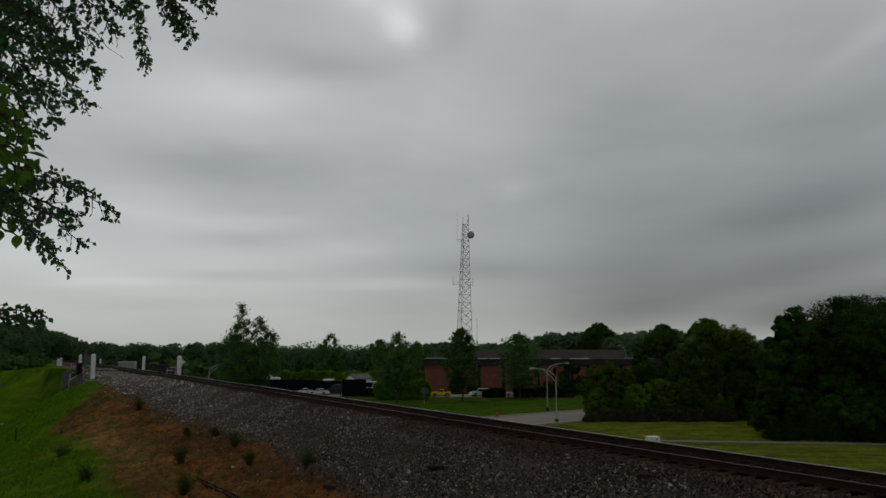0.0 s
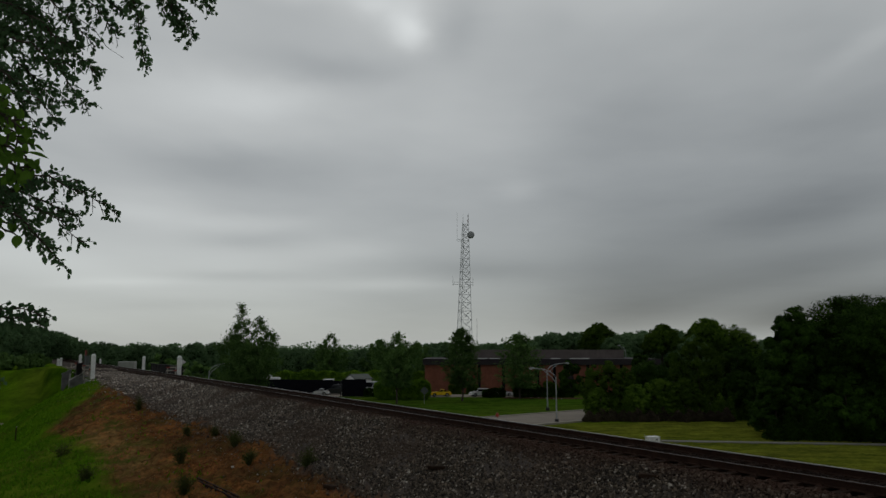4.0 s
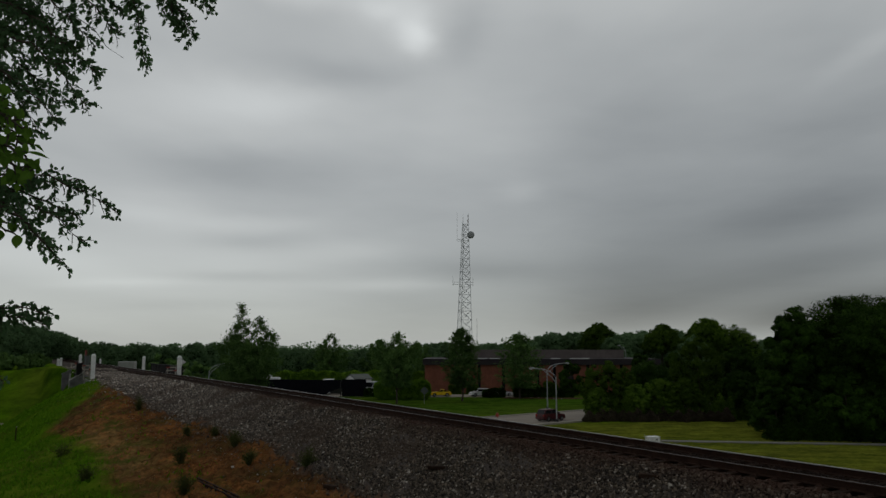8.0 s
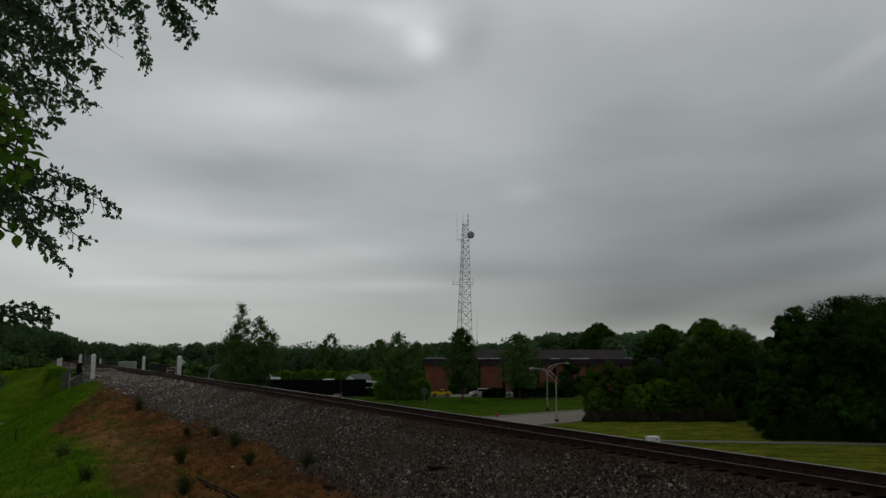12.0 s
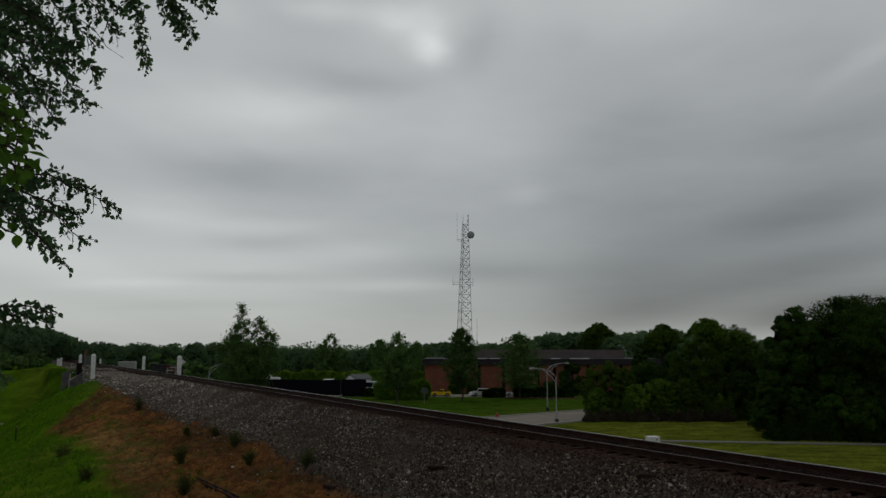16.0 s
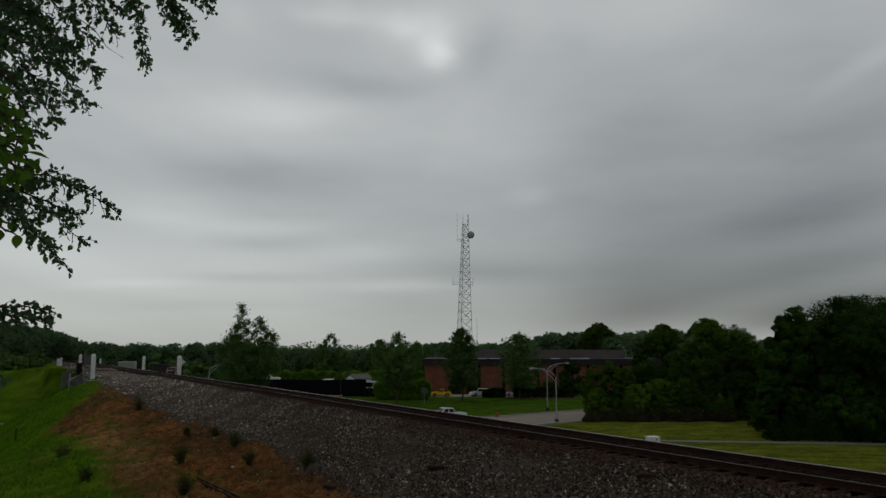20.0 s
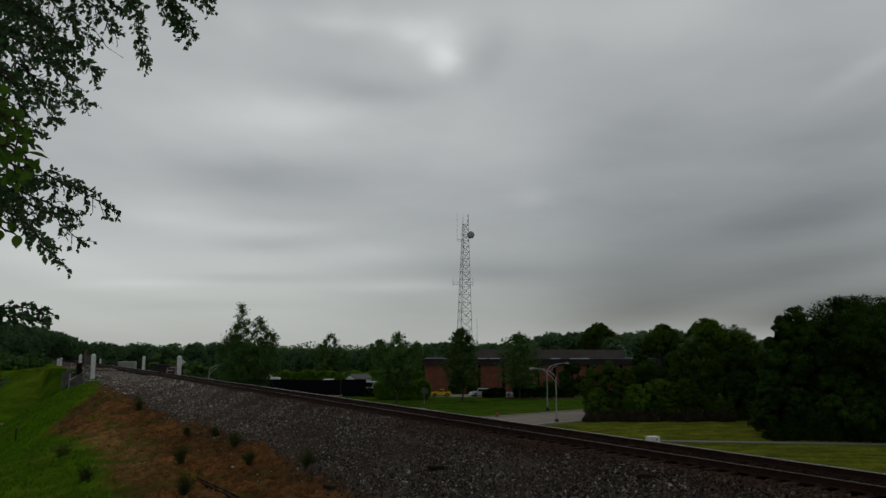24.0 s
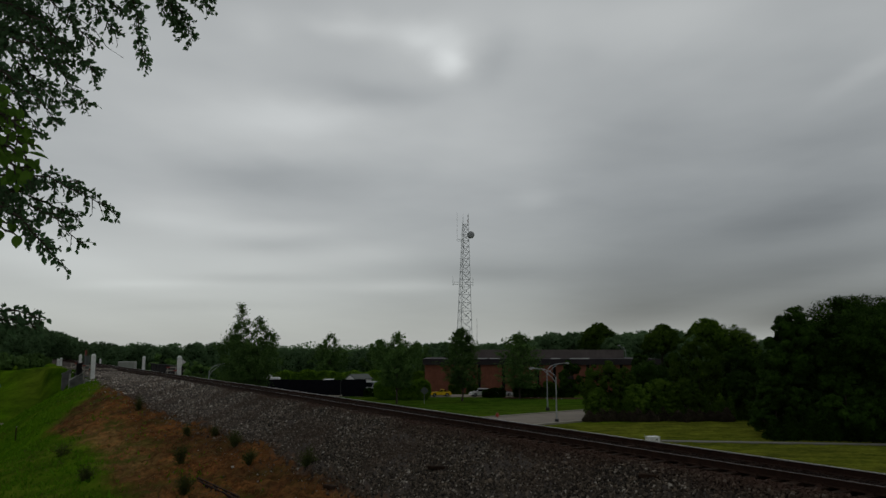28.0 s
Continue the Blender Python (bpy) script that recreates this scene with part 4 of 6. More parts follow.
for row, (y0, lift) in enumerate(((255, -0.5), (285, 0.0), (325, 0.0))):
    for i in range(80):
        x = -180 + i * 4.65 + wood_rng.normal(0, 2.0)
        y = y0 + wood_rng.normal(0, 8)
        u = (x * 1305 / y) + 784
        top = np.interp(u, [0, 50, 95, 130, 170, 200, 290, 325, 400, 450, 510, 625, 660, 780, 890, 930, 965, 1130, 1200, 1330, 1400], [13.0, 11.5, 10.0, 7.4, 5.7, 5.0, 4.2, 5.3, 5.5, 4.7, 3.7, 2.8, 3.2, 5.5, 5.0, 5.8, 9.0, 9.3, 9.8, 6.2, 6.8])
        top = 2.5 + (top - 2.5) * y / 255 + wood_rng.normal(lift, 0.25)
        wood(x, y, top)
for y0 in (196, 222):
    for i in range(14):
        u = -20 + i * 14 + wood_rng.normal(0, 4)
        y = y0 + wood_rng.normal(0, 6)
        top = np.interp(u, [0, 50, 95, 130, 170, 200, 320], [12.4, 11.0, 9.4, 6.8, 5.0, 4.2, 3.2])
        wood((u - 784) / 1305 * y, y, 2.5 + (top - 2.5) * y / 255 + wood_rng.normal(-0.2, 0.25))
for x, y, top, k in ((101, 262, 8.4, 0), (106, 258, 5.6, 2), (113, 262, 5.3, 1), (120, 255, 5.6, 0), (128, 262, 10, 0), (140, 250, 11, 2), (55, 290, 9.6, 0), (46, 285, 9.2, 1), (38, 290, 8.7, 4), (150, 240, 12, 1), (130, 230, 9, 0),
                     (-92, 160, 6.4, 1), (-100, 168, 8.2, 0), (-98, 178, 6.2, 3)):
    wood(x, y, top, k)
far_pts = np.random.default_rng(12)
xs = far_pts.uniform(-900, 900, 90000)
ys = 520 + far_pts.uniform(0, 180, 90000)
hs = gz(0, 600) + far_pts.uniform(0, 1, 90000) ** 0.35 * (10.5 + 3 * np.sin(xs * 0.05) * np.sin(xs * 0.013 + ys * 0.03) + 3 * np.sin(xs * 0.21 + ys * 0.1))
tagged(new("far_woods", mesh_fast("far_woods", *leaf_cards(far_pts, np.stack([xs, ys, hs], -1), 0.8), L_FAR_HAZE)), "dark wooded skyline in the distance", "woods", kind="stuff")

# ---- hedges ----
def hedge(name, x0, x1, y, depth, height, seed, label, n, leaf=0.2, wave=0.1, mat=None, square=8):
    rng = np.random.default_rng(seed)
    cx = (x0 + x1) / 2
    root = thing(name, pose(cx, y, gz(cx, y)), label, "hedge")
    w = x1 - x0
    p = rng.uniform(-1, 1, (n, 3))
    ax = rng.integers(0, 3, n)
    p[np.arange(n), ax] = np.sign(p[np.arange(n), ax]) * rng.uniform(0.55, 1.02, n)
    r = np.array([w / 2, depth / 2, height / 2])
    cut = np.abs(p) ** square
    p /= np.maximum(1, (cut.sum(1)) ** (1 / square))[:, None]
    p = p * r
    p[:, 2] += height / 2
    p[:, 2] *= 1 + wave * np.sin(p[:, 0] * 1.1 + seed) * (p[:, 2] > height * 0.3)
    part("foliage", mesh_fast("foliage", *leaf_cards(rng, p, leaf), mat or L_HEDGE), None, root)
    st = [tube([(q, 0, -0.1), (q + rng.normal(0, 0.2), 0, height * 0.8)], [0.06, 0.03], 5) for q in np.linspace(-w / 2 + 0.6, w / 2 - 0.6, max(3, int(w / 1.5)))]
    part("stems", mesh_fast("stems", *joined(st), M_BARK), None, root)


hedge("clipped_hedge", -14.8, -2.7, 161.5, 3.6, 4.1, 3, "large clipped rounded green hedge on the lawn", 22000, 0.24, 0.05, square=4)
for i in range(7):
    hedge("hedge", -50.4 + i * 6.7, -50.4 + i * 6.7 + 7.1, 193 + 0.5 * (i % 2), 2.7, 4.8 + 0.2 * (i % 3), 20 + i, "light green clipped hedge behind the yard", 5200, 0.26, 0.06)
hedge("lawn_shrub", -18.2, -15.2, 171.8, 1.8, 1.7, 52, "dark green shrub beside the black fence", 4000, 0.16, 0.12, L_BIG, 4)
for i, (x, w, h) in enumerate(((2.9, 3.1, 2.2), (7.2, 2.7, 2.0), (18.5, 3.1, 1.9), (22.2, 3.2, 2.1), (26.2, 3.6, 2.6), (30.6, 4.1, 3.2), (35.2, 3.8, 2.9))):
    hedge("foundation_shrub", x - w / 2, x + w / 2, 182.2, 1.6, h, 30 + i, "dark green shrub at the foot of the brick wall", 2600, 0.24, 0.15, L_THICKET, 4)
for i, (x, w, h) in enumerate(((11.4, 5.2, 1.9), (18.0, 4.4, 2.2), (22.6, 4.8, 2.1), (27.2, 4.4, 2.0))):
    hedge("lawn_shrub", x - w / 2, x + w / 2, 168.2, 2.0, h, 45 + i, "round dark green shrub beside the parking bay", 4200, 0.2, 0.12, L_BIG, 4)

# ---- brick building ----
def brick_building():
    z0 = -9.15
    b = thing("brick_building", pose(22.0, 184.8, z0) @ Matrix.Scale(0.9, 4), "long low red-brick office building with a dark fascia", "building")
    half, h = 29.4, 8.6
    slots = (-21.0, -14.5, -7.8, -3.0, 1.6, 6.2, 10.8, 15.4, 20.0, 24.6)
    edges = [-half]
    for x in slots:
        edges += [x - 0.42, x + 0.42]
    edges.append(half)
    for i in range(0, len(edges), 2):
        part("wall_panel", a_box(edges[i], 0, 0, edges[i + 1], 0.4, h, 0.02), M_BRICK, b)
    for x in slots:
        part("window_sill", a_box(x - 0.42, -0.06, 0, x + 0.42, 0.4, 0.8, 0.02), M_BRICK, b)
        w = part("window", a_box(x - 0.42, 0.22, 0.8, x + 0.42, 0.26, h), M_WINDOW, b, "tall dark narrow window")
        bm = bmesh.new()
        for xx in (x - 0.42, x + 0.34):
            box(bm, xx, 0.16, 0.8, xx + 0.08, 0.28, h)
        for zz in (0.8, 3.4, 4.3, h - 0.1):
            box(bm, x - 0.34, 0.16, zz, x + 0.34, 0.28, zz + 0.1)
        part("window_frame", bm, M_FASCIA, w)
    for x0, x1, y0, y1 in ((-half, -half + 0.4, 0.4, 34), (half - 0.4, half, 0.4, 34), (-half, half, 34, 34.4)):
        part("wall", a_box(x0, y0, 0, x1, y1, h), M_BRICK, b)
    part("fascia", a_box(-half - 0.6, -0.6, h, half + 6.0, 35, h + 1.55, 0.05), M_FASCIA, b, "dark brown metal fascia")
    part("roof", a_box(-half - 0.4, -0.4, h + 1.55, half + 5.8, 34.8, h + 1.68), M_FASCIA, b)
    for i in range(11):
        x = -15.6 + i * 3.95
        part("roof_screen_panel", a_box(x, 10, h + 1.68, x + 3.93, 10.25, h + 4.15 + 0.02 * (i % 2)), M_ROOFTIER, b, "weathered brown rooftop screen panel")
    part("roof_screen_side", a_box(-15.6, 10.25, h + 1.68, -15.4, 26, h + 4.15), M_ROOFTIER, b)
    part("roof_screen_side", a_box(27.6, 10.25, h + 1.68, 27.8, 26, h + 4.15), M_ROOFTIER, b)
    for x in (-15.0, -11.5, 5.2, 10.5, 13.2):
        part("roof_flashing", a_box(x, -0.3, h + 1.68, x + 2.6, 0.2, h + 1.85, 0.02), M_WHITE, b, "pale strip of roof flashing")
    # no opening is cut: a dark slab on the wall stands for the entrance
    bm = a_box(8.4, -0.35, 0, 11.4, 0.1, 5.6, 0.03)
    part("entrance_slab", bm, M_FASCIA, b, "dark slab in place of the entrance bay")


brick_building()

# ---- lattice tower ----
def lattice_tower():
    g = gz(7.2, 262)
    t = thing("lattice_tower", pose(6.9, 262, g, 0, 0, 14), "tall galvanised three-legged lattice radio tower", "radio tower")
    H = 56.2
    corners = [(math.cos(a), math.sin(a)) for a in (radians(90), radians(210), radians(330))]

    def at(i, z):
        r = np.interp(z, [0, H], [3.9, 1.25])
        return Vector((corners[i][0] * r + 1.05 * z / H, corners[i][1] * r, z))
    for i in range(3):
        part("leg", rod(bmesh.new(), at(i, 0), at(i, H), 0.12, 0.08, 8), M_TOWER, t)
    zs = [0.0]
    while zs[-1] < H - 1.2:
        zs.append(min(H, zs[-1] + np.interp(zs[-1], [0, H], [3.9, 1.8])))
    for a, b in zip(zs, zs[1:]):
        for i in range(3):
            j = (i + 1) % 3
            bm = bmesh.new()
            rod(bm, at(i, a), at(j, b), 0.06, sides=5)
            rod(bm, at(j, a), at(i, b), 0.06, sides=5)
            part("cross_brace", bm, M_TOWER, t)
            part("girt", rod(bmesh.new(), at(i, b), at(j, b), 0.05, sides=5), M_TOWER, t)
    # microwave dish and its drum
    d = part("dish", bmesh.new(), M_GALV, t, "grey round microwave dish")
    bm = bmesh.new()
    bmesh.ops.create_cone(bm, cap_ends=True, segments=28, radius1=1.25, radius2=1.3, depth=0.9)
    bmesh.ops.create_uvsphere(bm, u_segments=24, v_segments=10, radius=1.3, matrix=Matrix.Translation((0, 0, 0.45)) @ Matrix.Diagonal((1, 1, 0.25, 1)))
    bm.to_mesh(d.data)
    bm.free()
    d.matrix_basis = Matrix.Rotation(radians(-12), 4, "Z") @ Matrix.Translation((2.9, -1.6, H - 4.7)) @ Matrix.Rotation(radians(90), 4, "X") @ Matrix.Rotation(radians(14), 4, "Y")
    part("dish_mount", rod(rod(bmesh.new(), (1.9, -0.4, H - 4.2), (2.9, -1.2, H - 4.2), 0.09), (1.9, -0.4, H - 5.2), (2.9, -1.2, H - 5.2), 0.09), M_TOWER, t)
    part("beacon", rod(bmesh.new(), (1.9, -0.7, H), (1.9, -0.7, H + 0.9), 0.12), M_REDPAINT, t)
    part("camera_mast", rod(rod(bmesh.new(), (2.05, -0.6, H - 1), (2.05, -0.6, H + 2.4), 0.06), (2.05, -0.6, H + 2.2), (2.05, -0.6, H + 2.8), 0.17), M_PLASTIC, t)
    for x, z0, z1 in ((-2.0, H - 7.0, H + 3.4), (0.2, H - 1, H + 3.6), (2.2, H - 0.5, H + 3.4)):
        part("whip_antenna", rod(bmesh.new(), (x, -0.5, z0), (x, -0.5, z1), 0.06, 0.03, 6), M_TOWER, t)
    for z in (H - 6.8, H - 6.2):
        part("antenna_arm", rod(bmesh.new(), (-2.0, -0.5, z), (0.4, -0.4, z), 0.06, sides=6), M_TOWER, t)
    for sx in (-1, 1):
        bm = rod(bmesh.new(), (sx * 0.8, -0.6, H - 22.4), (sx * 3.7, -0.8, H - 22.4), 0.07, sides=6)
        rod(bm, (sx * 0.8, -0.6, H - 21.6), (sx * 3.7, -0.8, H - 21.6), 0.06, sides=6)
        part("antenna_arm", bm, M_TOWER, t)
        part("whip_antenna", rod(bmesh.new(), (sx * 3.7, -0.8, H - 22.8), (sx * 3.7, -0.8, H - 19.6), 0.09, 0.05, 6), M_TOWER, t)
    part("footing", a_box(-4.5, -3.5, -0.6, 4.5, 4.8, 0.15, 0.05), M_CONCRETE, t)


lattice_tower()
mast = thing("whip_mast", pose(12.6, 275, gz(12.6, 275)), "thin distant antenna mast", "mast")
part("pole", rod(bmesh.new(), (0, 0, -0.2), (0, 0, 22.5), 0.11, 0.05, 6), M_GALV, mast)
part("mast_base", a_box(-0.6, -0.6, -0.4, 0.6, 0.6, 0.3, 0.05), M_CONCRETE, mast)

# ---- street lamps ----
def street_lamp(x, y, h, reach, turn, label):
    g = gz(x, y)
    t = thing("street_lamp", pose(x, y, g, 0, 0, turn), label, "street lamp", "street lamps along the road")
    part("pole", rod(bmesh.new(), (0, 0, 0.1), (0, 0, h - 1.2), 0.115, 0.08, 12), M_GALV, t)
    arm = [(0, 0, h - 1.5), (0.25, 0, h - 0.9), (0.8, 0, h - 0.45), (1.7, 0, h - 0.1), (reach - 0.5, 0, h + 0.05)]
    part("arm", mesh_fast("arm", *tube(arm, [0.08, 0.075, 0.065, 0.055, 0.05], 8), M_GALV, True), None, t, "curved upper arm")
    low = [(0, 0, h - 2.1), (0.5, 0, h - 1.35), (1.2, 0, h - 0.75), (2.0, 0, h - 0.1)]
    part("brace", mesh_fast("brace", *tube(low, [0.05, 0.05, 0.045, 0.04], 8), M_GALV, True), None, t)
    bm = bmesh.new()
    bmesh.ops.create_uvsphere(bm, u_segments=16, v_segments=8, radius=1.0, matrix=Matrix.Translation((reach - 0.15, 0, h + 0.05)) @ Matrix.Diagonal((0.48, 0.19, 0.12, 1)))
    head = part("lamp_head", bm, M_GALV, t, "flattened grey cobra-head lamp", True)
    bm = bmesh.new()
    bmesh.ops.create_uvsphere(bm, u_segments=12, v_segments=6, radius=1.0, matrix=Matrix.Translation((reach, 0, h - 0.03)) @ Matrix.Diagonal((0.25, 0.14, 0.1, 1)))
    part("lens", bm, M_HEADLAMP, head, "", True)
    part("base", a_box(-0.28, -0.28, -0.1, 0.28, 0.28, 0.55, 0.06), M_PLASTIC, t, "dark square base cover")


street_lamp(16.9, 112.0, 7.9, 3.7, 175, "grey steel street lamp with a curved arm on the verge")
street_lamp(18.5, 133.0, 8.2, 3.8, 5, "grey steel street lamp with a curved arm across the road")
street_lamp(-41.0, 131.0, 8.2, 3.9, 5, "grey steel street lamp with a curved arm behind the bank")

street_lamp(55.4, 226.0, 12.0, 2.2, 185, "grey steel lamp standing among the trees behind the building")

# ---- bridge ----
def bridge():
    b = thing("railway_bridge", pose(0, 0, 0, 0, 0, 31.02), "short black plate-girder railway bridge on concrete abutments", "bridge")
    for d, top in ((9.0, -0.62), (18.4, 0.50)):
        g = part("girder", a_box(d - 0.04, 88.0, -1.7, d + 0.04, 108.0, top), M_GIRDER, b, "black steel plate girder")
        part("flange", a_box(d - 0.2, 88.0, top, d + 0.2, 108.0, top + 0.06, 0.01), M_GIRDER, g)
        part("flange", a_box(d - 0.2, 88.0, -1.76, d + 0.2, 108.0, -1.7, 0.01), M_GIRDER, g)
        for i in range(11):
            s = 88.3 + i * 1.94
            part("stiffener", a_box(d - 0.09, s - 0.02, -1.7, d + 0.09, s + 0.02, top), M_GIRDER, g)
    part("deck", a_box(9.04, 88.0, -0.9, 18.36, 108.0, -0.55), M_GIRDER, b)
    for s0, s1 in ((87.2, 88.4), (107.6, 108.9)):
        part("abutment", a_box(8.4, s0, -9.5, 19.6, s1, -0.66, 0.05), M_CONCRETE, b, "grey concrete abutment")
    # wing walls fall away from the abutments
    for s0, s1, top, d0, d1, drop in ((87.3, 87.75, 0.10, 8.3, 6.9, 0.9), (108.2, 108.65, 0.10, 9.2, 7.6, 0.85)):
        bm = prism(bmesh.new(), [(d0, -9.0), (d0, top), (d1, top - drop), (d1, -9.0)], s0, s1)
        w = part("wing_wall", bm, M_WALL, b, "sloping grey concrete wing wall")
        bm = prism(bmesh.new(), [(d0, top), (d0, top + 0.08), (d1 - 0.08, top - drop + 0.08), (d1 - 0.08, top - drop)], s0 - 0.08, s1 + 0.08)
        part("coping", bm, M_CONCRETE if s0 < 100 else M_WALL, w, "stained coping")


bridge()


def marker_post(s, d, top, foot, label, w=0.36):
    p = along(s, d)
    t = thing("marker_post", pose(p.x, p.y, foot, 0, 0, 31.02), label, "post", "white posts at the railway bridge")
    h = top - foot
    bm = a_box(-w / 2, -w / 2, -0.3, w / 2, w / 2, h - 0.12, 0.03)
    part("shaft", bm, M_WHITE, t)
    bm = bmesh.new()
    bmesh.ops.create_cone(bm, cap_ends=True, segments=4, radius1=w * 0.7, radius2=w * 0.35, depth=0.14, matrix=Matrix.Translation((0, 0, h - 0.05)) @ Matrix.Rotation(radians(45), 4, "Z"))
    part("cap", bm, M_WHITE, t)


marker_post(86.5, 8.94, 1.97, -0.75, "tall white painted post beside the railway bridge", 0.42)
marker_post(87.5, 17.90, 1.74, -0.60, "tall white painted post beside the railway bridge", 0.42)
marker_post(117.2, 18.90, 1.42, -0.60, "white painted post at the far end of the bridge", 0.38)
marker_post(128.0, 8.35, 1.04, -0.30, "white painted post on the grassy bank", 0.34)
marker_post(128.0, 8.73, 1.17, -0.30, "white painted post on the grassy bank", 0.34)
marker_post(109.6, 9.75, 1.78, -1.20, "white painted post beside the signal box", 0.34)
marker_post(163.6, 18.20, 0.59, -0.60, "short white post beside the far track", 0.30)


def barrier(s, d0, d1, z0, levels=(0.35, 0.75)):
    """Thin painted boards between short posts."""
    t = thing("barrier", pose(0, 0, z0, 0, 0, 31.02), "low weathered red and white barrier boards", "barrier")
    n = 3
    for r, z in enumerate(levels):
        for i in range(n):
            a, e = d0 + (d1 - d0) * i / n, d0 + (d1 - d0) * (i + 1) / n
            part("board", a_box(a, s - 0.04, z, e - 0.01, s + 0.04, z + 0.14, 0.01), M_REDPAINT if i == 2 - 2 * r else M_KERB, t)
    for d in (d0 + 0.15, d1 - 0.15):
        part("stake", a_box(d - 0.05, s + 0.05, -0.6, d + 0.05, s + 0.15, levels[-1] + 0.14), M_KERB, t)


barrier(86.4, 7.97, 8.82, -0.1, (0.40, 0.80))
barrier(87.0, 16.42, 17.58, -0.2, (0.26, 0.60))
barrier(109.0, 8.55, 9.35, 0.0, (0.52,))
c = along(87.5, 7.72)
case = thing("relay_case", pose(c.x, c.y, -0.34, 0, 0, 31.02), "dark steel relay case beside the bridge", "relay case")
ch = 1.36
part("cabinet", a_box(-0.26, -0.25, 0.1, 0.26, 0.25, ch - 0.06, 0.03), M_GIRDER, case)
part("lid", a_box(-0.29, -0.28, ch - 0.06, 0.29, 0.28, ch, 0.02), M_GIRDER, case)
part("plinth", a_box(-0.3, -0.22, -0.1, 0.3, 0.22, 0.1, 0.02), M_WALL, case)
c = along(109.3, 10.5)
box_ = thing("signal_box", pose(c.x, c.y, -0.62, 0, 0, 31.02), "grey steel relay box with a red lamp on a short mast", "signal box")
part("cabinet", a_box(-0.32, -0.3, 0.4, 0.32, 0.3, 2.25, 0.05), M_SIGNBACK, box_)
part("plinth", a_box(-0.38, -0.36, -0.3, 0.38, 0.36, 0.4, 0.03), M_CONCRETE, box_)
part("mast", rod(bmesh.new(), (-0.2, -0.36, 0.4), (-0.2, -0.36, 2.45), 0.05, 0.05, 8), M_DARKSTEEL, box_)
part("warning_lamp", rod(bmesh.new(), (-0.2, -0.36, 2.3), (-0.2, -0.36, 2.98), 0.13, 0.11, 10), M_REDPAINT, box_, "red lamp housing")

# ---- yard: gate, fence, shed, trailers ----
def fence_panel(name, x0, x1, y, z0, z1, label, nose=0.0):
    """Posts, rails and a screen; with a nose the foot rises towards the leading end."""
    t = thing(name, pose((x0 + x1) / 2, y, z0), label, "gate" if "gate" in name else "fence")
    w = (x1 - x0) / 2
    h = z1 - z0

    def foot(x):
        return 0.15 if not nose else float(np.interp(x, [w - nose, w], [0.15, h * 0.82]))
    outline = [(-w, 0.15), (w - nose, 0.15), (w, foot(w)), (w, h), (-w, h)] if nose else [(-w, 0.15), (w, 0.15), (w, h), (-w, h)]
    part("screen", prism(bmesh.new(), outline, -0.03, 0.03), M_BLACK, t, "black privacy screen")
    for i in range(int(2 * w / 2.4) + 1):
        x = -w + i * 2 * w / int(2 * w / 2.4)
        part("post", rod(bmesh.new(), (x, 0.09, foot(x) - (0.05 if nose else 0.15)), (x, 0.09, h + 0.05), 0.05, sides=8), M_BLACK, t)
    part("rail_tube", rod(bmesh.new(), (-w, 0.09, 0.2), (w - nose, 0.09, 0.2), 0.035, sides=6), M_BLACK, t)
    part("rail_tube", rod(bmesh.new(), (-w, 0.09, h - 0.05), (w, 0.09, h - 0.05), 0.035, sides=6), M_BLACK, t)
    if nose:
        part("brace", rod(bmesh.new(), (w - nose, 0.09, 0.2), (w, 0.09, foot(w)), 0.035, sides=6), M_BLACK, t)
    return t


gyard = gz(-27, 171) + 0.12
fence_panel("screen_fence", -54, -35.6, 172.1, gyard - 0.2, -4.42, "tall black screened yard fence")
fence_panel("screen_fence", -23.0, -17.6, 171.4, gyard - 0.2, -4.4, "tall black screened yard fence beside the shed")
fence_panel("screen_fence", -40.0, -20.5, 183.0, gyard - 0.2, -5.2, "black screened fence at the back of the yard")
gate = fence_panel("sliding_gate", -37.0, -17.8, 171.75, gyard, -4.5, "long black screened sliding gate, closing", 6.0)
post = thing("gate_post", pose(-23.4, 171.2, gyard), "grey steel gate post", "gate post")
part("shaft", a_box(-0.08, -0.08, -0.2, 0.08, 0.08, 3.4, 0.02), M_PLASTIC, post)
part("cap", a_box(-0.13, -0.13, 3.4, 0.13, 0.13, 3.48, 0.02), M_GALV, post)


def gable_shed():
    g = gz(-20.6, 183)
    t = thing("shed", pose(-20.6, 183, g, 0, 0, -52), "white gabled shed behind the black fence", "shed")
    part("wall", prism(bmesh.new(), [(-2.0, 0), (2.0, 0), (2.0, 3.65), (0, 4.6), (-2.0, 3.65)], -2.4, 2.4), M_WHITE, t)
    for sg in (-1, 1):
        bm = prism(bmesh.new(), [(0, 4.62), (0, 4.74), (sg * 2.3, 3.64), (sg * 2.3, 3.52)], -2.6, 2.6)
        part("roof", bm, M_SIGNBACK, t, "grey pitched roof")
    part("door", a_box(-0.9, -2.46, 0, 0.9, -2.4, 2.3, 0.01), M_GALV, t)


gable_shed()


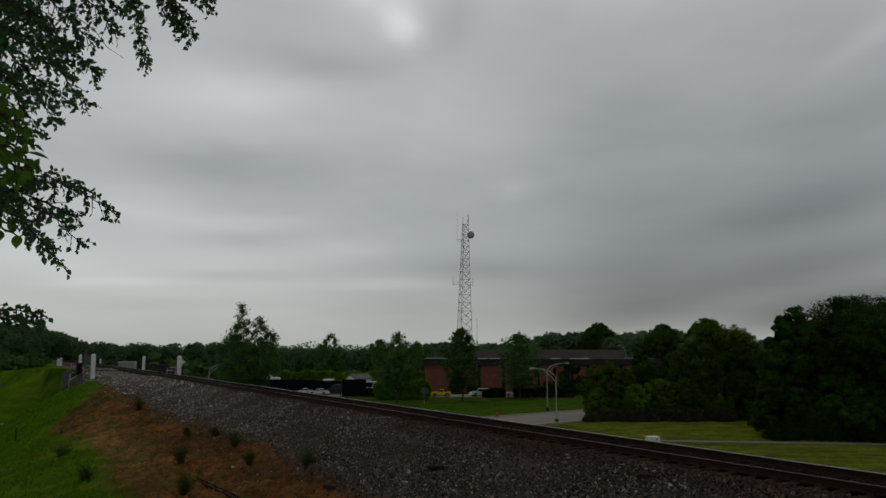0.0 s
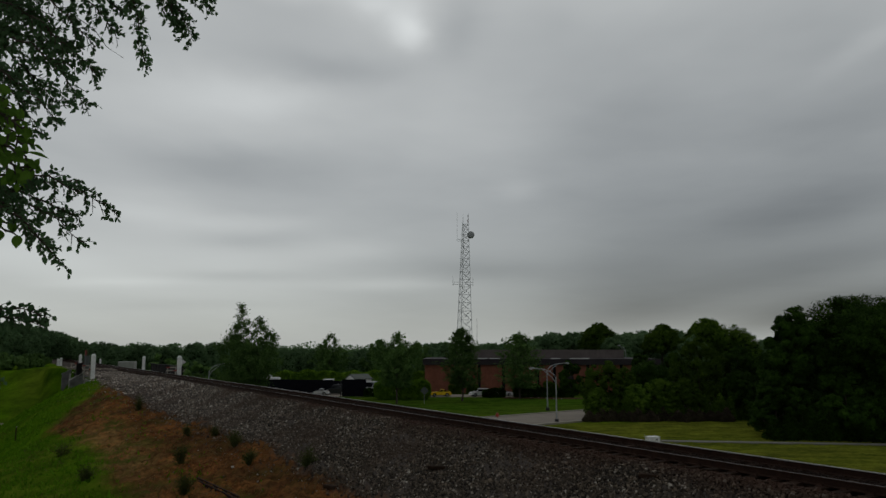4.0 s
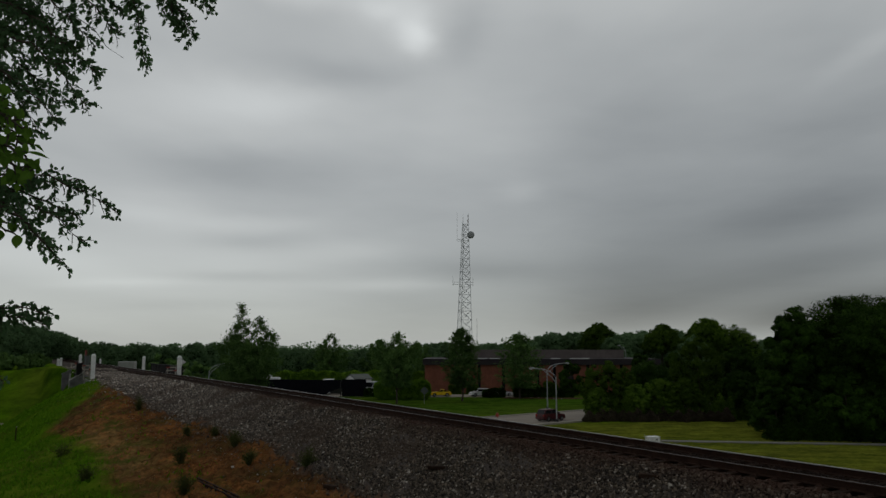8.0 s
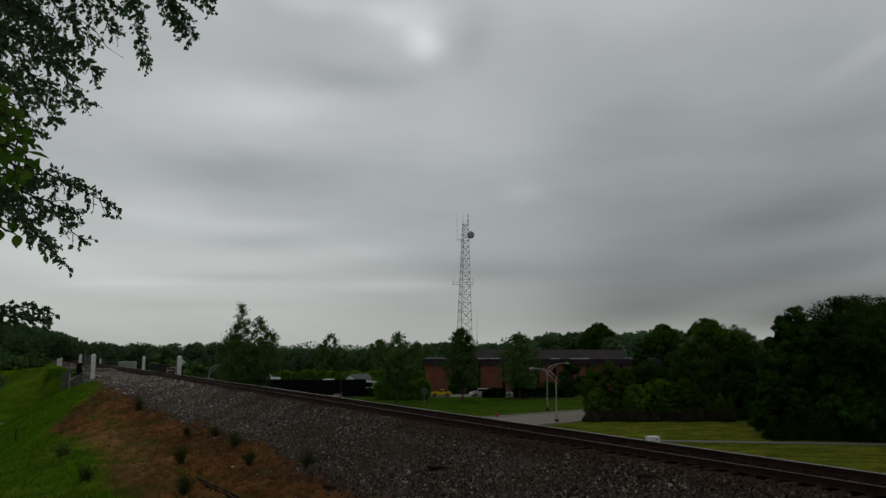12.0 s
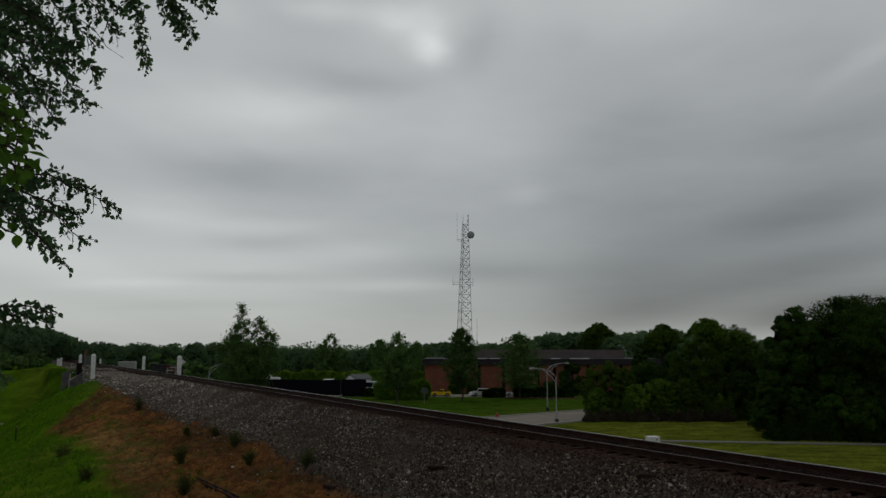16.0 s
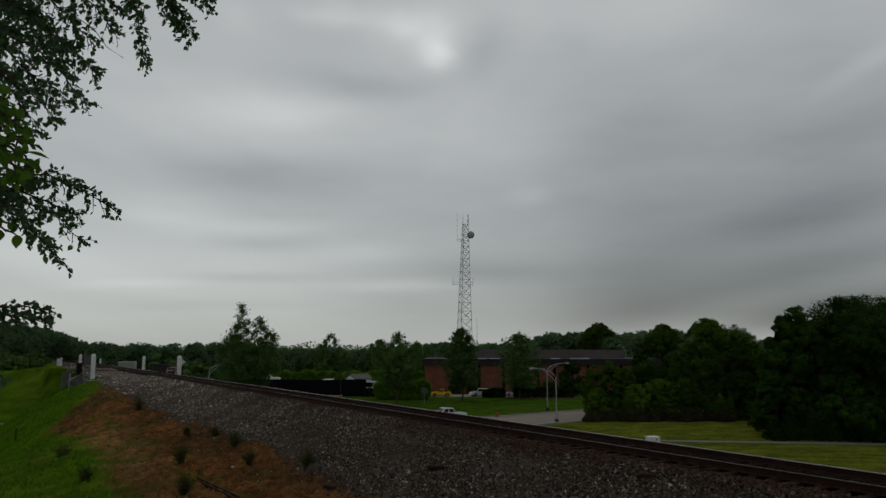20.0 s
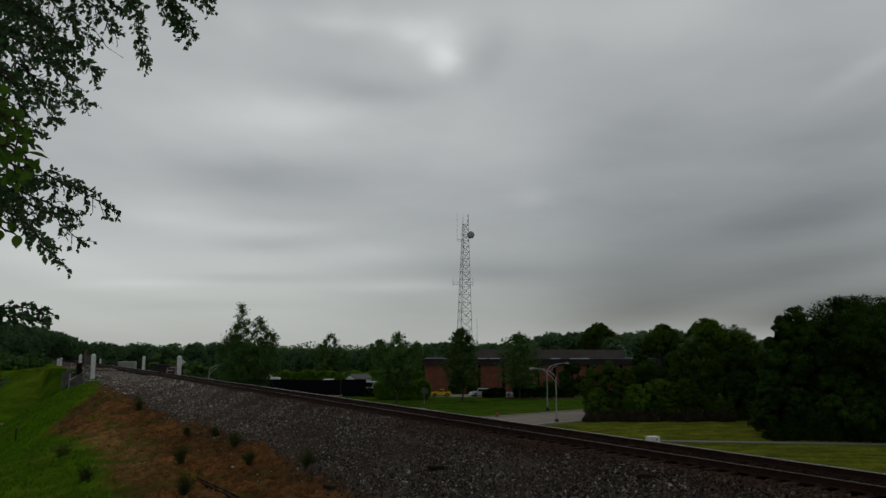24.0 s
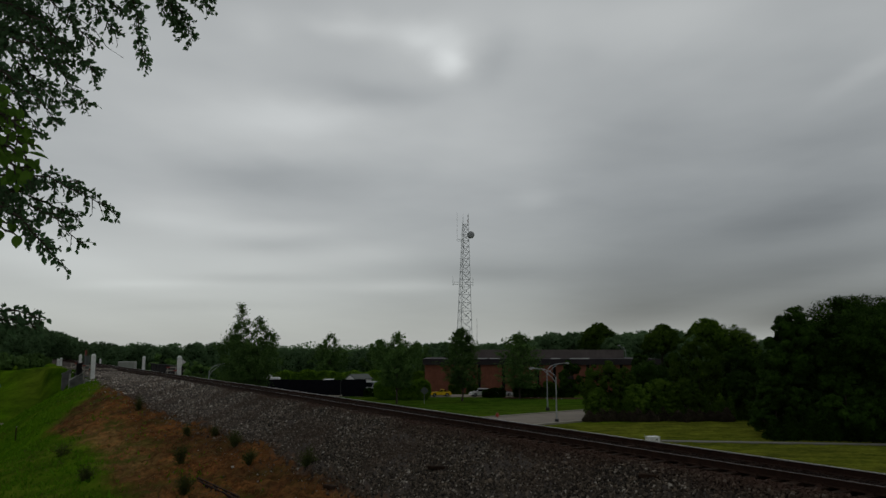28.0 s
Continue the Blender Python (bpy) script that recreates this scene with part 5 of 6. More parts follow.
def trailer(x, y, w, h, label, turn=0, unit=True):
    g = gz(x, y)
    t = thing("trailer", pose(x, y, g, 0, 0, turn), label, "trailer")
    part("body", a_box(-w / 2, -1.2, 0.8, w / 2, 1.2, h, 0.12), M_PALE if turn else M_WHITE, t)
    if unit:
        part("roof_unit", a_box(-w * 0.15, -0.5, h, w * 0.12, 0.5, h + 0.5, 0.1), M_WHITE, t, "white roof air unit")
    part("chassis", a_box(-w / 2, -0.9, 0.5, w / 2, 0.9, 0.8), M_PLASTIC, t)
    for sx in (-0.15, 0.15):
        for sy in (-1.0, 1.0):
            part("wheel", rod(bmesh.new(), (w * sx, sy - 0.12, 0.4), (w * sx, sy + 0.12, 0.4), 0.4, sides=16), M_TYRE, t)


trailer(-43.1, 185.5, 5.2, 3.85, "white camper trailer behind the black fence")
trailer(-28.4, 186.0, 2.4, 3.42, "white box trailer behind the back fence", 0, False)
trailer(-84.6, 200, 4.2, -0.8 - gz(-84.6, 200), "pale trailer beyond the railway bridge", 6, False)
house = thing("white_house", pose(-58.3, 165, gz(-58.3, 165)), "small white house beyond the railway", "house")
hz = 0.15 - gz(-58.3, 165)
part("wall", a_box(-0.95, -2, 0, 0.95, 2, hz - 0.9), M_KERB, house)
bm = bmesh.new()
prism(bm, [(-1.15, hz - 1.0), (1.15, hz - 1.0), (0, hz)], -2.3, 2.3)
part("roof", bm, M_CONCRETE, house, "grey gabled roof")
part("window", a_box(-0.4, -2.05, hz - 2.6, 0.4, -2.0, hz - 1.5), M_WINDOW, house)

# ---- small things along the road ----
hy = thing("fire_hydrant", pose(8.6, 119.2, gz(8.6, 119.2)), "dull red fire hydrant beside the kerb", "hydrant")
M_ORANGE = paint("hydrant_paint", (0.34, 0.045, 0.025), 0.5, 0.2)
part("barrel", rod(rod(bmesh.new(), (0, 0, 0), (0, 0, 0.62), 0.17, 0.16, 14), (0, 0, 0), (0, 0, 0.1), 0.25, sides=14), M_ORANGE, hy)
bm = bmesh.new()
bmesh.ops.create_uvsphere(bm, u_segments=14, v_segments=8, radius=0.22, matrix=Matrix.Translation((0, 0, 0.64)))
part("bonnet", bm, M_ORANGE, hy, "", True)
for sx in (-1, 1):
    part("outlet", rod(bmesh.new(), (0, 0, 0.42), (sx * 0.33, 0, 0.42), 0.1, sides=10), M_ORANGE, hy)
sg = thing("warning_sign", pose(-3.7, 149, gz(-3.7, 149)), "diamond-shaped road sign seen from its grey back", "road sign")
part("post", rod(bmesh.new(), (0, 0, -0.2), (0, 0, 3.0), 0.04, sides=8), M_GALV, sg)
bm = a_box(-0.62, -0.02, -0.62, 0.62, 0.02, 0.62, 0.01)
bmesh.ops.transform(bm, matrix=Matrix.Translation((0, -0.06, 2.55)) @ Matrix.Rotation(radians(45), 4, "Y"), verts=bm.verts)
part("plate", bm, M_SIGNBACK, sg, "grey back of a diamond plate")
ub = thing("utility_cabinet", pose(24.0, 86.6, gz(24, 86.6), 0, 0, 8), "squat white utility cabinet on the grass", "cabinet")
part("housing", a_box(-0.66, -0.6, 0.1, 0.66, 0.6, 0.68, 0.05), M_WHITE, ub)
part("plinth", a_box(-0.74, -0.68, -0.3, 0.74, 0.68, 0.1, 0.02), M_CONCRETE, ub)
part("lid", a_box(-0.7, -0.64, 0.68, 0.7, 0.64, 0.74, 0.02), M_WHITE, ub)
part("label_plate", a_box(0.15, -0.615, 0.36, 0.35, -0.6, 0.5), M_PLASTIC, ub, "small dark label plate")
for i in range(5):
    st = thing("edging_boulder", pose(19.5 + i * 1.5, 166 - 1.1 * i, gz(19.5 + i * 1.5, 166 - 1.1 * i) + 0.12), "pale boulder in the planting bed", "boulder", "boulders in the bed")
    rr = np.random.default_rng(70 + i)
    part("stone", mesh_fast("stone", *rocks(rr, np.zeros((1, 3)), np.array([0.2])), M_CONCRETE), None, st)

# ---- on the railway bank ----
for off in (0.0, 0.26):
    x, y = -9.83 + off, 30.68 - off * 2.5
    r = thing("old_rail", pose(x, y, gz(x, y) + 0.09, 0, 0, -144.8), "rusty discarded rail lying on the clay", "rail")
    part("bar", rail_mesh(-0.2, 6.6), M_RAIL, r)
for x, y, ln, rz in ((-0.08, 23.95, 0.8, 78), (-3.84, 26.02, 0.6, 50), (4.99, 18.39, 0.5, 60)):
    r = thing("old_timber", pose(x, y, gz(x, y) + 0.05, 0, 0, rz), "dark broken piece of old timber tie", "timber")
    part("balk", a_box(-0.09, -ln / 2, -0.05, 0.09, ln / 2, 0.07, 0.02), M_TIE, r)
fp = thing("stake", pose(-32.70, 57.85, gz(-32.70, 57.85)), "thin weathered stake in the grass", "stake")
part("shaft", rod(bmesh.new(), (0, 0, -0.3), (0, 0, 1.05), 0.05, 0.045, 7), M_TIE, fp)
part("tip", rod(bmesh.new(), (0, 0, 1.05), (0, 0, 1.1), 0.05, 0.03, 7), M_CONCRETE, fp)


def weed(x, y, w, h, seed):
    """A bushy weed: stems and narrow leaves."""
    rng = np.random.default_rng(seed)
    root = thing("weed", pose(x, y, gz(x, y)), "dusty green weed on the clay bank", "weed", "weeds on the bank")
    stems, pts = [], []
    for i in range(34):
        a = rng.uniform(0, 6.28)
        out = rng.uniform(0.0, 1.0) ** 0.7
        tip = np.array([math.cos(a) * w * 0.55 * out, math.sin(a) * w * 0.55 * out, h * rng.uniform(0.45, 1.25) * (1.05 - 0.35 * out)])
        stems.append(tube([(math.cos(a) * w * 0.1, math.sin(a) * w * 0.1, -0.03), tip * np.array([0.6, 0.6, 0.55]), tip], [0.008, 0.006, 0.003], 4))
        u = rng.uniform(0.15, 1.0, 26)[:, None]
        pts.append(tip[None] * u ** np.array([1.2, 1.2, 1.0]) + rng.normal(0, 0.085, (26, 3)))
    part("stalk_tangle", mesh_fast("stalk_tangle", *joined(stems), L_WEED), None, root)
    p = np.concatenate(pts)
    p[:, 2] = np.maximum(p[:, 2], 0.02)
    part("foliage", mesh_fast("foliage", *leaf_cards(rng, p, 0.030), L_WEED), None, root)


for i, (x, y, w, h) in enumerate(((-12.02, 34.81, 0.93, 1.03), (-10.12, 36.76, 1.03, 0.75), (-9.67, 28.48, 0.76, 0.76), (-14.28, 42.08, 0.39, 0.66), (-12.23, 40.49, 0.38, 0.44), (-21.25, 52.49, 0.90, 0.98), (-5.22, 29.37, 0.92, 0.69), (-8.22, 32.14, 0.65, 0.65), (-15.76, 33.53, 0.94, 0.63), (-20.68, 41.20, 1.29, 0.77))):
    weed(x, y, w, h, 200 + i)


def grass():
    rng = np.random.default_rng(17)
    n = 120000
    s, d = rng.uniform(14, 92, n), rng.uniform(-14, 9, n)
    wob = 1.2 * np.sin(s * 0.5) + 0.7 * np.sin(s * 1.3 + d)
    edge = 2.6 + np.interp(s, [36, 45, 47, 59, 61, 71, 84], [1.6, 2.1, 2.1, 0.5, 0.4, 4.5, 7.0]) + wob * 0.4
    tuft = np.sin(s * 0.8 + 1.7 * np.sin(d * 0.9)) + np.sin(d * 1.4 - s * 0.45) > 1.05
    keep = (d < edge) | (rng.uniform(0, 1, n) < np.where(tuft & (d < 8.5), 0.32, 0.04))
    s, d = s[keep], d[keep]
    x, y = d * TC - s * TS, d * TS + s * TC
    ok = np.abs(road_coords(x, y)[1]) > 7.8
    x, y = x[ok], y[ok]
    n = len(x)
    z = ground_z(x, y)
    h = rng.lognormal(-2.35, 0.4, n)[:, None]
    base = np.stack([x, y, z - 0.02], -1)
    lean = rng.normal(0, 0.5, (n, 3))
    lean[:, 2] = 1
    side = rng.standard_normal((n, 3)) * np.array([1, 1, 0])
    side /= np.linalg.norm(side, axis=1)[:, None]
    wd = h * 0.28
    v = np.stack([base - side * wd, base + side * wd, base + lean * h], 1).reshape(-1, 3)
    f = np.arange(3 * n).reshape(n, 3)
    tagged(new("grass", mesh_fast("grass", v, f, L_LAWN)), "short green grass on the bank", "grass", kind="stuff")


def dead_grass():
    """Dry stalks and small tufts strewn over the clay."""
    rng = np.random.default_rng(29)
    n = 26000
    s, d = rng.uniform(16, 80, n), rng.uniform(2.0, 11.0, n)
    patch = np.sin(s * 0.9 + 1.3 * np.sin(d)) + np.sin(d * 1.7 + s * 0.31) + 0.8 * np.sin(s * 2.3 - d * 1.1)
    keep = (patch + rng.normal(0, 0.8, n) > 0.3) & (d > 2.0 + np.interp(s, [56, 82], [0, 6]))
    s, d = s[keep], d[keep]
    n = len(s)
    x, y = d * TC - s * TS, d * TS + s * TC
    ok = np.abs(road_coords(x, y)[1]) > 8
    x, y = x[ok], y[ok]
    n = len(x)
    h = rng.lognormal(-2.2, 0.5, n)[:, None]
    base = np.stack([x, y, ground_z(x, y) - 0.01], -1)
    lean = rng.normal(0, 1.2, (n, 3))
    lean[:, 2] = rng.uniform(0.3, 1.0, n)
    side = rng.standard_normal((n, 3)) * np.array([1, 1, 0])
    side /= np.linalg.norm(side, axis=1)[:, None]
    v = np.stack([base - side * 0.012, base + side * 0.012, base + lean * h], 1).reshape(-1, 3)
    tagged(new("dead_grass", mesh_fast("dead_grass", v, np.arange(3 * n).reshape(n, 3), L_STRAW)), "dry straw-coloured grass stalks on the clay", "dead grass", kind="stuff")


grass()
dead_grass()

# ---- vehicles: x runs forward, the origin is on the ground under the middle ----
def wheel(parent, x, y, r, w=0.22):
    t = part("wheel", bmesh.new(), M_TYRE, parent)
    bm = bmesh.new()
    bmesh.ops.create_cone(bm, cap_ends=True, segments=22, radius1=r, radius2=r, depth=w, matrix=Matrix.Rotation(radians(90), 4, "X"))
    bmesh.ops.bevel(bm, geom=[e for e in bm.edges if abs(e.verts[0].co.y - e.verts[1].co.y) < 1e-4], offset=0.03, segments=2, affect="EDGES")
    bm.to_mesh(t.data)
    bm.free()
    t.location = (x, y, r)
    sgn = 1 if y > 0 else -1
    bm = bmesh.new()
    bmesh.ops.create_cone(bm, cap_ends=True, segments=18, radius1=r * 0.62, radius2=r * 0.62, depth=0.03, matrix=Matrix.Translation((0, sgn * w / 2, 0)) @ Matrix.Rotation(radians(90), 4, "X"))
    rim = part("rim", bm, M_RIM, t)
    bm = bmesh.new()
    for i in range(5):
        a = i * 1.2566
        rod(bm, (0, sgn * (w / 2 + 0.02), 0), (math.cos(a) * r * 0.56, sgn * (w / 2 + 0.02), math.sin(a) * r * 0.56), 0.035, 0.03, 5)
    part("spokes", bm, M_PLASTIC, t)
    return t


def vehicle(name, label, category, L, W, H, paint_mat, outline, cabin, wheels, r, bed=None, place=None):
    """outline: the lower body's side view; cabin: x of its foot and roof, back to front, with the height of its foot."""
    root = thing(name, place or pose(0, 0, 0), label, category)
    bm = prism(bmesh.new(), outline, -W / 2, W / 2)
    bmesh.ops.bevel(bm, geom=list(bm.edges), offset=0.05, segments=2, affect="EDGES")
    part("body", bm, paint_mat, root)
    x0, x2, x3, x1, zb = cabin
    wb, wt = W / 2 - 0.05, W / 2 - 0.24
    bm = bmesh.new()
    lo = [bm.verts.new(c) for c in ((x0, -wb, zb), (x1, -wb, zb), (x1, wb, zb), (x0, wb, zb))]
    hi = [bm.verts.new(c) for c in ((x2, -wt, H), (x3, -wt, H), (x3, wt, H), (x2, wt, H))]
    bm.faces.new(lo[::-1])
    bm.faces.new(hi)
    for i in range(4):
        j = (i + 1) % 4
        bm.faces.new((lo[i], lo[j], hi[j], hi[i]))
    bmesh.ops.bevel(bm, geom=[e for e in bm.edges], offset=0.05, segments=2, affect="EDGES")
    cab = part("cabin", bm, paint_mat, root)

    def pane(nm, corners, push):
        bm = bmesh.new()
        a = [bm.verts.new(Vector(c) + Vector(push)) for c in corners]
        b = [bm.verts.new(Vector(c) - Vector(push)) for c in corners]
        bm.faces.new(a)
        bm.faces.new(b[::-1])
        for i in range(4):
            j = (i + 1) % 4
            bm.faces.new((a[i], b[i], b[j], a[j]))
        part(nm, bm, M_WINDOW, cab)

    def lerp(a, b, f):
        return a + (b - a) * f
    f0, f1 = 0.14, 0.84
    for sg in (-1, 1):
        ya, yb = sg * lerp(wb, wt, f0), sg * lerp(wb, wt, f1)
        xa0, xa1 = lerp(x0, x2, f0) + 0.12, lerp(x1, x3, f0) - 0.12
        xb0, xb1 = lerp(x0, x2, f1) + 0.10, lerp(x1, x3, f1) - 0.10
        za, zt = lerp(zb, H, f0), lerp(zb, H, f1)
        mid_a, mid_b = (xa0 + xa1) / 2, (xb0 + xb1) / 2
        pane("side_window", [(xa0, ya, za), (mid_a - 0.05, ya, za), (mid_b - 0.05, yb, zt), (xb0, yb, zt)], (0, sg * 0.012, 0))
        pane("side_window", [(mid_a + 0.05, ya, za), (xa1, ya, za), (xb1, yb, zt), (mid_b + 0.05, yb, zt)], (0, sg * 0.012, 0))
        part("mirror", a_box(x1 - 0.45, sg * (W / 2) - 0.02 + (0.0 if sg > 0 else -0.16), zb + 0.05, x1 - 0.25, sg * (W / 2) + (0.18 if sg > 0 else 0.02), zb + 0.22, 0.03), M_PLASTIC, root)
        fx = max(p[0] for p in outline)
        bx = min(p[0] for p in outline)
        part("headlight", a_box(fx - 0.14, sg * (W / 2 - 0.24) - 0.2, 0.66, fx + 0.012, sg * (W / 2 - 0.24) + 0.2, 0.86, 0.03), M_HEADLAMP, root)
        part("tail_light", a_box(bx - 0.012, sg * (W / 2 - 0.16) - 0.12, 0.72, bx + 0.1, sg * (W / 2 - 0.16) + 0.12, 1.0, 0.02), M_TAIL, root)
    g0, g1 = 0.1, 0.9
    pane("windscreen", [(lerp(x1, x3, g0), -wb + 0.12, lerp(zb, H, g0)), (lerp(x1, x3, g0), wb - 0.12, lerp(zb, H, g0)), (lerp(x1, x3, g1), wt - 0.08, lerp(zb, H, g1)), (lerp(x1, x3, g1), -wt + 0.08, lerp(zb, H, g1))], (0.014, 0, 0.01))
    pane("rear_window", [(lerp(x0, x2, g0), -wb + 0.12, lerp(zb, H, g0)), (lerp(x0, x2, g0), wb - 0.12, lerp(zb, H, g0)), (lerp(x0, x2, g1), wt - 0.08, lerp(zb, H, g1)), (lerp(x0, x2, g1), -wt + 0.08, lerp(zb, H, g1))], (0.014, 0, -0.01))
    fx, bx = max(p[0] for p in outline), min(p[0] for p in outline)
    part("grille", a_box(fx - 0.05, -W * 0.24, 0.55, fx + 0.015, W * 0.24, 0.8, 0.02), M_PLASTIC, root)
    part("front_bumper", a_box(fx - 0.1, -W / 2 + 0.05, 0.32, fx + 0.06, W / 2 - 0.05, 0.52, 0.04), M_PLASTIC if bed else paint_mat, root)
    part("rear_bumper", a_box(bx - 0.06, -W / 2 + 0.05, 0.34, bx + 0.1, W / 2 - 0.05, 0.54, 0.04), M_RIM if bed else paint_mat, root)
    part("underbody", a_box(bx + 0.3, -W / 2 + 0.15, 0.2, fx - 0.3, W / 2 - 0.15, 0.42), M_PLASTIC, root)
    spun = []
    for x in wheels:
        for sg in (-1, 1):
            arch = bmesh.new()
            bmesh.ops.create_cone(arch, cap_ends=True, segments=22, radius1=r * 1.17, radius2=r * 1.17, depth=0.06, matrix=Matrix.Translation((x, sg * (W / 2 - 0.02), r * 1.02)) @ Matrix.Rotation(radians(90), 4, "X"))
            part("wheel_arch", arch, M_PLASTIC, root)
            spun.append(wheel(root, x, sg * (W / 2 - 0.06), r))
    if bed:
        b0, b1, zt = bed
        for sg in (-1, 1):
            part("bed_side", a_box(b0, sg * (W / 2 - 0.04) - 0.04, 0.85, b1, sg * (W / 2 - 0.04) + 0.04, zt, 0.02), paint_mat, root)
        part("tailgate", a_box(b0, -W / 2 + 0.08, 0.85, b0 + 0.07, W / 2 - 0.08, zt, 0.02), paint_mat, root)
        part("bed_liner", a_box(b0 + 0.07, -W / 2 + 0.08, 0.9, b1, W / 2 - 0.08, 0.98), M_PLASTIC, root)
    return root, spun


P_RED = paint("dark_red_car_paint", (0.060, 0.004, 0.006), 0.4, 0.15)
P_WHITE = paint("white_car_paint", (0.74, 0.75, 0.75))
P_YELLOW = paint("yellow_car_paint", (0.90, 0.58, 0.015))
P_BLACK = paint("black_car_paint", (0.009, 0.010, 0.011), 0.35, 0.25)


def suv(name, label, m, place=None, s=1.0):
    return vehicle(name, label, "car", 4.7, 1.86, 1.74, m, [(-2.3, 0.35), (2.25, 0.35), (2.3, 0.7), (2.2, 0.92), (1.05, 1.06), (-2.25, 1.06), (-2.33, 0.7)], (-2.2, -1.85, 0.35, 1.15, 1.04), (-1.4, 1.42), 0.36, place=place)


def sedan(name, label, m, place=None, H=1.42):
    return vehicle(name, label, "car", 4.8, 1.86, H, m, [(-2.35, 0.32), (2.3, 0.3), (2.38, 0.62), (2.25, 0.82), (1.0, 0.95), (-1.6, 0.98), (-2.3, 0.96), (-2.4, 0.65)], (-1.75, -0.95, 0.25, 1.2, 0.93), (-1.42, 1.45), 0.34, place=place)


pickup, pickup_wheels = vehicle("pickup_truck", "white crew-cab pickup truck driving on the road", "pickup truck", 5.8, 1.98, 1.88, P_WHITE, [(-2.85, 0.48), (2.75, 0.45), (2.86, 0.75), (2.75, 1.08), (1.35, 1.18), (-0.95, 1.18), (-0.96, 0.9), (-2.88, 0.9)], (-0.95, -0.72, 0.72, 1.4, 1.15), (-1.85, 1.85), 0.39, bed=(-2.88, -0.97, 1.2))
red_suv, red_wheels = suv("red_suv", "dark red sport utility car driving on the road", P_RED)
dark_car, dark_wheels = vehicle("dark_pickup_truck", "black pickup truck driving on the road", "pickup truck", 5.6, 1.95, 1.8, P_BLACK, [(-2.8, 0.45), (2.7, 0.42), (2.8, 0.72), (2.68, 1.04), (1.3, 1.12), (-0.9, 1.12), (-0.92, 0.9), (-2.82, 0.9)], (-0.9, -0.6, 0.7, 1.4, 1.1), (-1.8, 1.8), 0.38, bed=(-2.82, -0.92, 1.15))
lot = gz(0, 174) + 0.11
vehicle("yellow_coupe", "bright yellow coupe parked before the brick building", "car", 4.8, 1.9, 1.5, P_YELLOW, [(-2.3, 0.34), (2.3, 0.3), (2.42, 0.6), (2.3, 0.84), (0.9, 1.0), (-1.2, 1.06), (-2.2, 1.08), (-2.4, 0.7)], (-2.0, -0.95, -0.1, 0.85, 0.98), (-1.42, 1.5), 0.37, place=pose(-0.6, 171.5, lot, 0, 0, 190))
suv("parked_car", "white sport utility car parked beside a shrub", P_WHITE, pose(8.4, 171.5, lot, 0, 0, 198))
sedan("parked_car", "white sedan parked behind a shrub", P_WHITE, pose(13.6, 172.2, lot, 0, 0, 8))
vehicle("delivery_van", "tall white delivery van parked between fence and hedge", "van", 6.0, 2.1, 3.25, P_WHITE, [(-2.95, 0.45), (2.9, 0.42), (3.0, 0.9), (2.8, 1.45), (2.2, 1.7), (-3.0, 1.7)], (-2.95, -2.8, 1.1, 2.25, 1.66), (-1.9, 1.9), 0.4, place=pose(-17.0, 176.5, gyard - 0.1, 0, 0, 178))
sedan("yard_car", "white car parked in the yard behind the gate", P_WHITE, pose(-29.2, 176.5, gyard, 0, 0, 175))
vehicle("yard_van", "dark van parked in the yard behind the gate", "van", 4.9, 1.95, 2.35, P_BLACK, [(-2.4, 0.4), (2.35, 0.38), (2.42, 0.8), (2.3, 1.1), (1.5, 1.3), (-2.4, 1.3)], (-2.35, -2.2, 0.6, 1.55, 1.28), (-1.5, 1.5), 0.36, place=pose(-25.4, 178.0, gyard, 0, 0, 186))
sedan("yard_car", "white car parked in the yard behind the gate", P_WHITE, pose(-33.4, 178.5, gyard, 0, 0, 184))

# ---- the overhanging tree: trunk out of view, boughs with leafy sprays ----
def ovate_leaves(rng, pts, axis, size):
    """Pointed oval leaves, folded a little along the midrib, each along its own axis."""
    out = np.array([(0, -0.6), (0.28, -0.5), (0.48, -0.25), (0.5, 0.0), (0.35, 0.32), (0.14, 0.58), (0, 0.78), (-0.14, 0.58), (-0.35, 0.32), (-0.5, 0.0), (-0.48, -0.25), (-0.28, -0.5)])
    n = len(pts)
    a = np.asarray(axis) + rng.normal(0, 0.22, (n, 3))
    a /= np.linalg.norm(a, axis=1)[:, None]
    b = np.cross(a, rng.standard_normal((n, 3)))
    b /= np.linalg.norm(b, axis=1)[:, None]
    c = np.cross(a, b)
    sz = (size * rng.lognormal(-0.05, 0.2, n))[:, None, None]
    ring = pts[:, None] + sz * (out[None, :, 0:1] * b[:, None] + (out[None, :, 1:2] + 0.6) * a[:, None] + 0.3 * np.abs(out[None, :, 0:1]) * c[:, None])
    v = np.concatenate([pts[:, None] + sz * 0.6 * a[:, None], ring], 1).reshape(-1, 3)
    k = np.arange(12)
    tri = np.stack([np.zeros(12, int), 1 + k, 1 + (k + 1) % 12], -1)
    f = (tri[None] + 13 * np.arange(n)[:, None, None]).reshape(-1, 3)
    return v, f


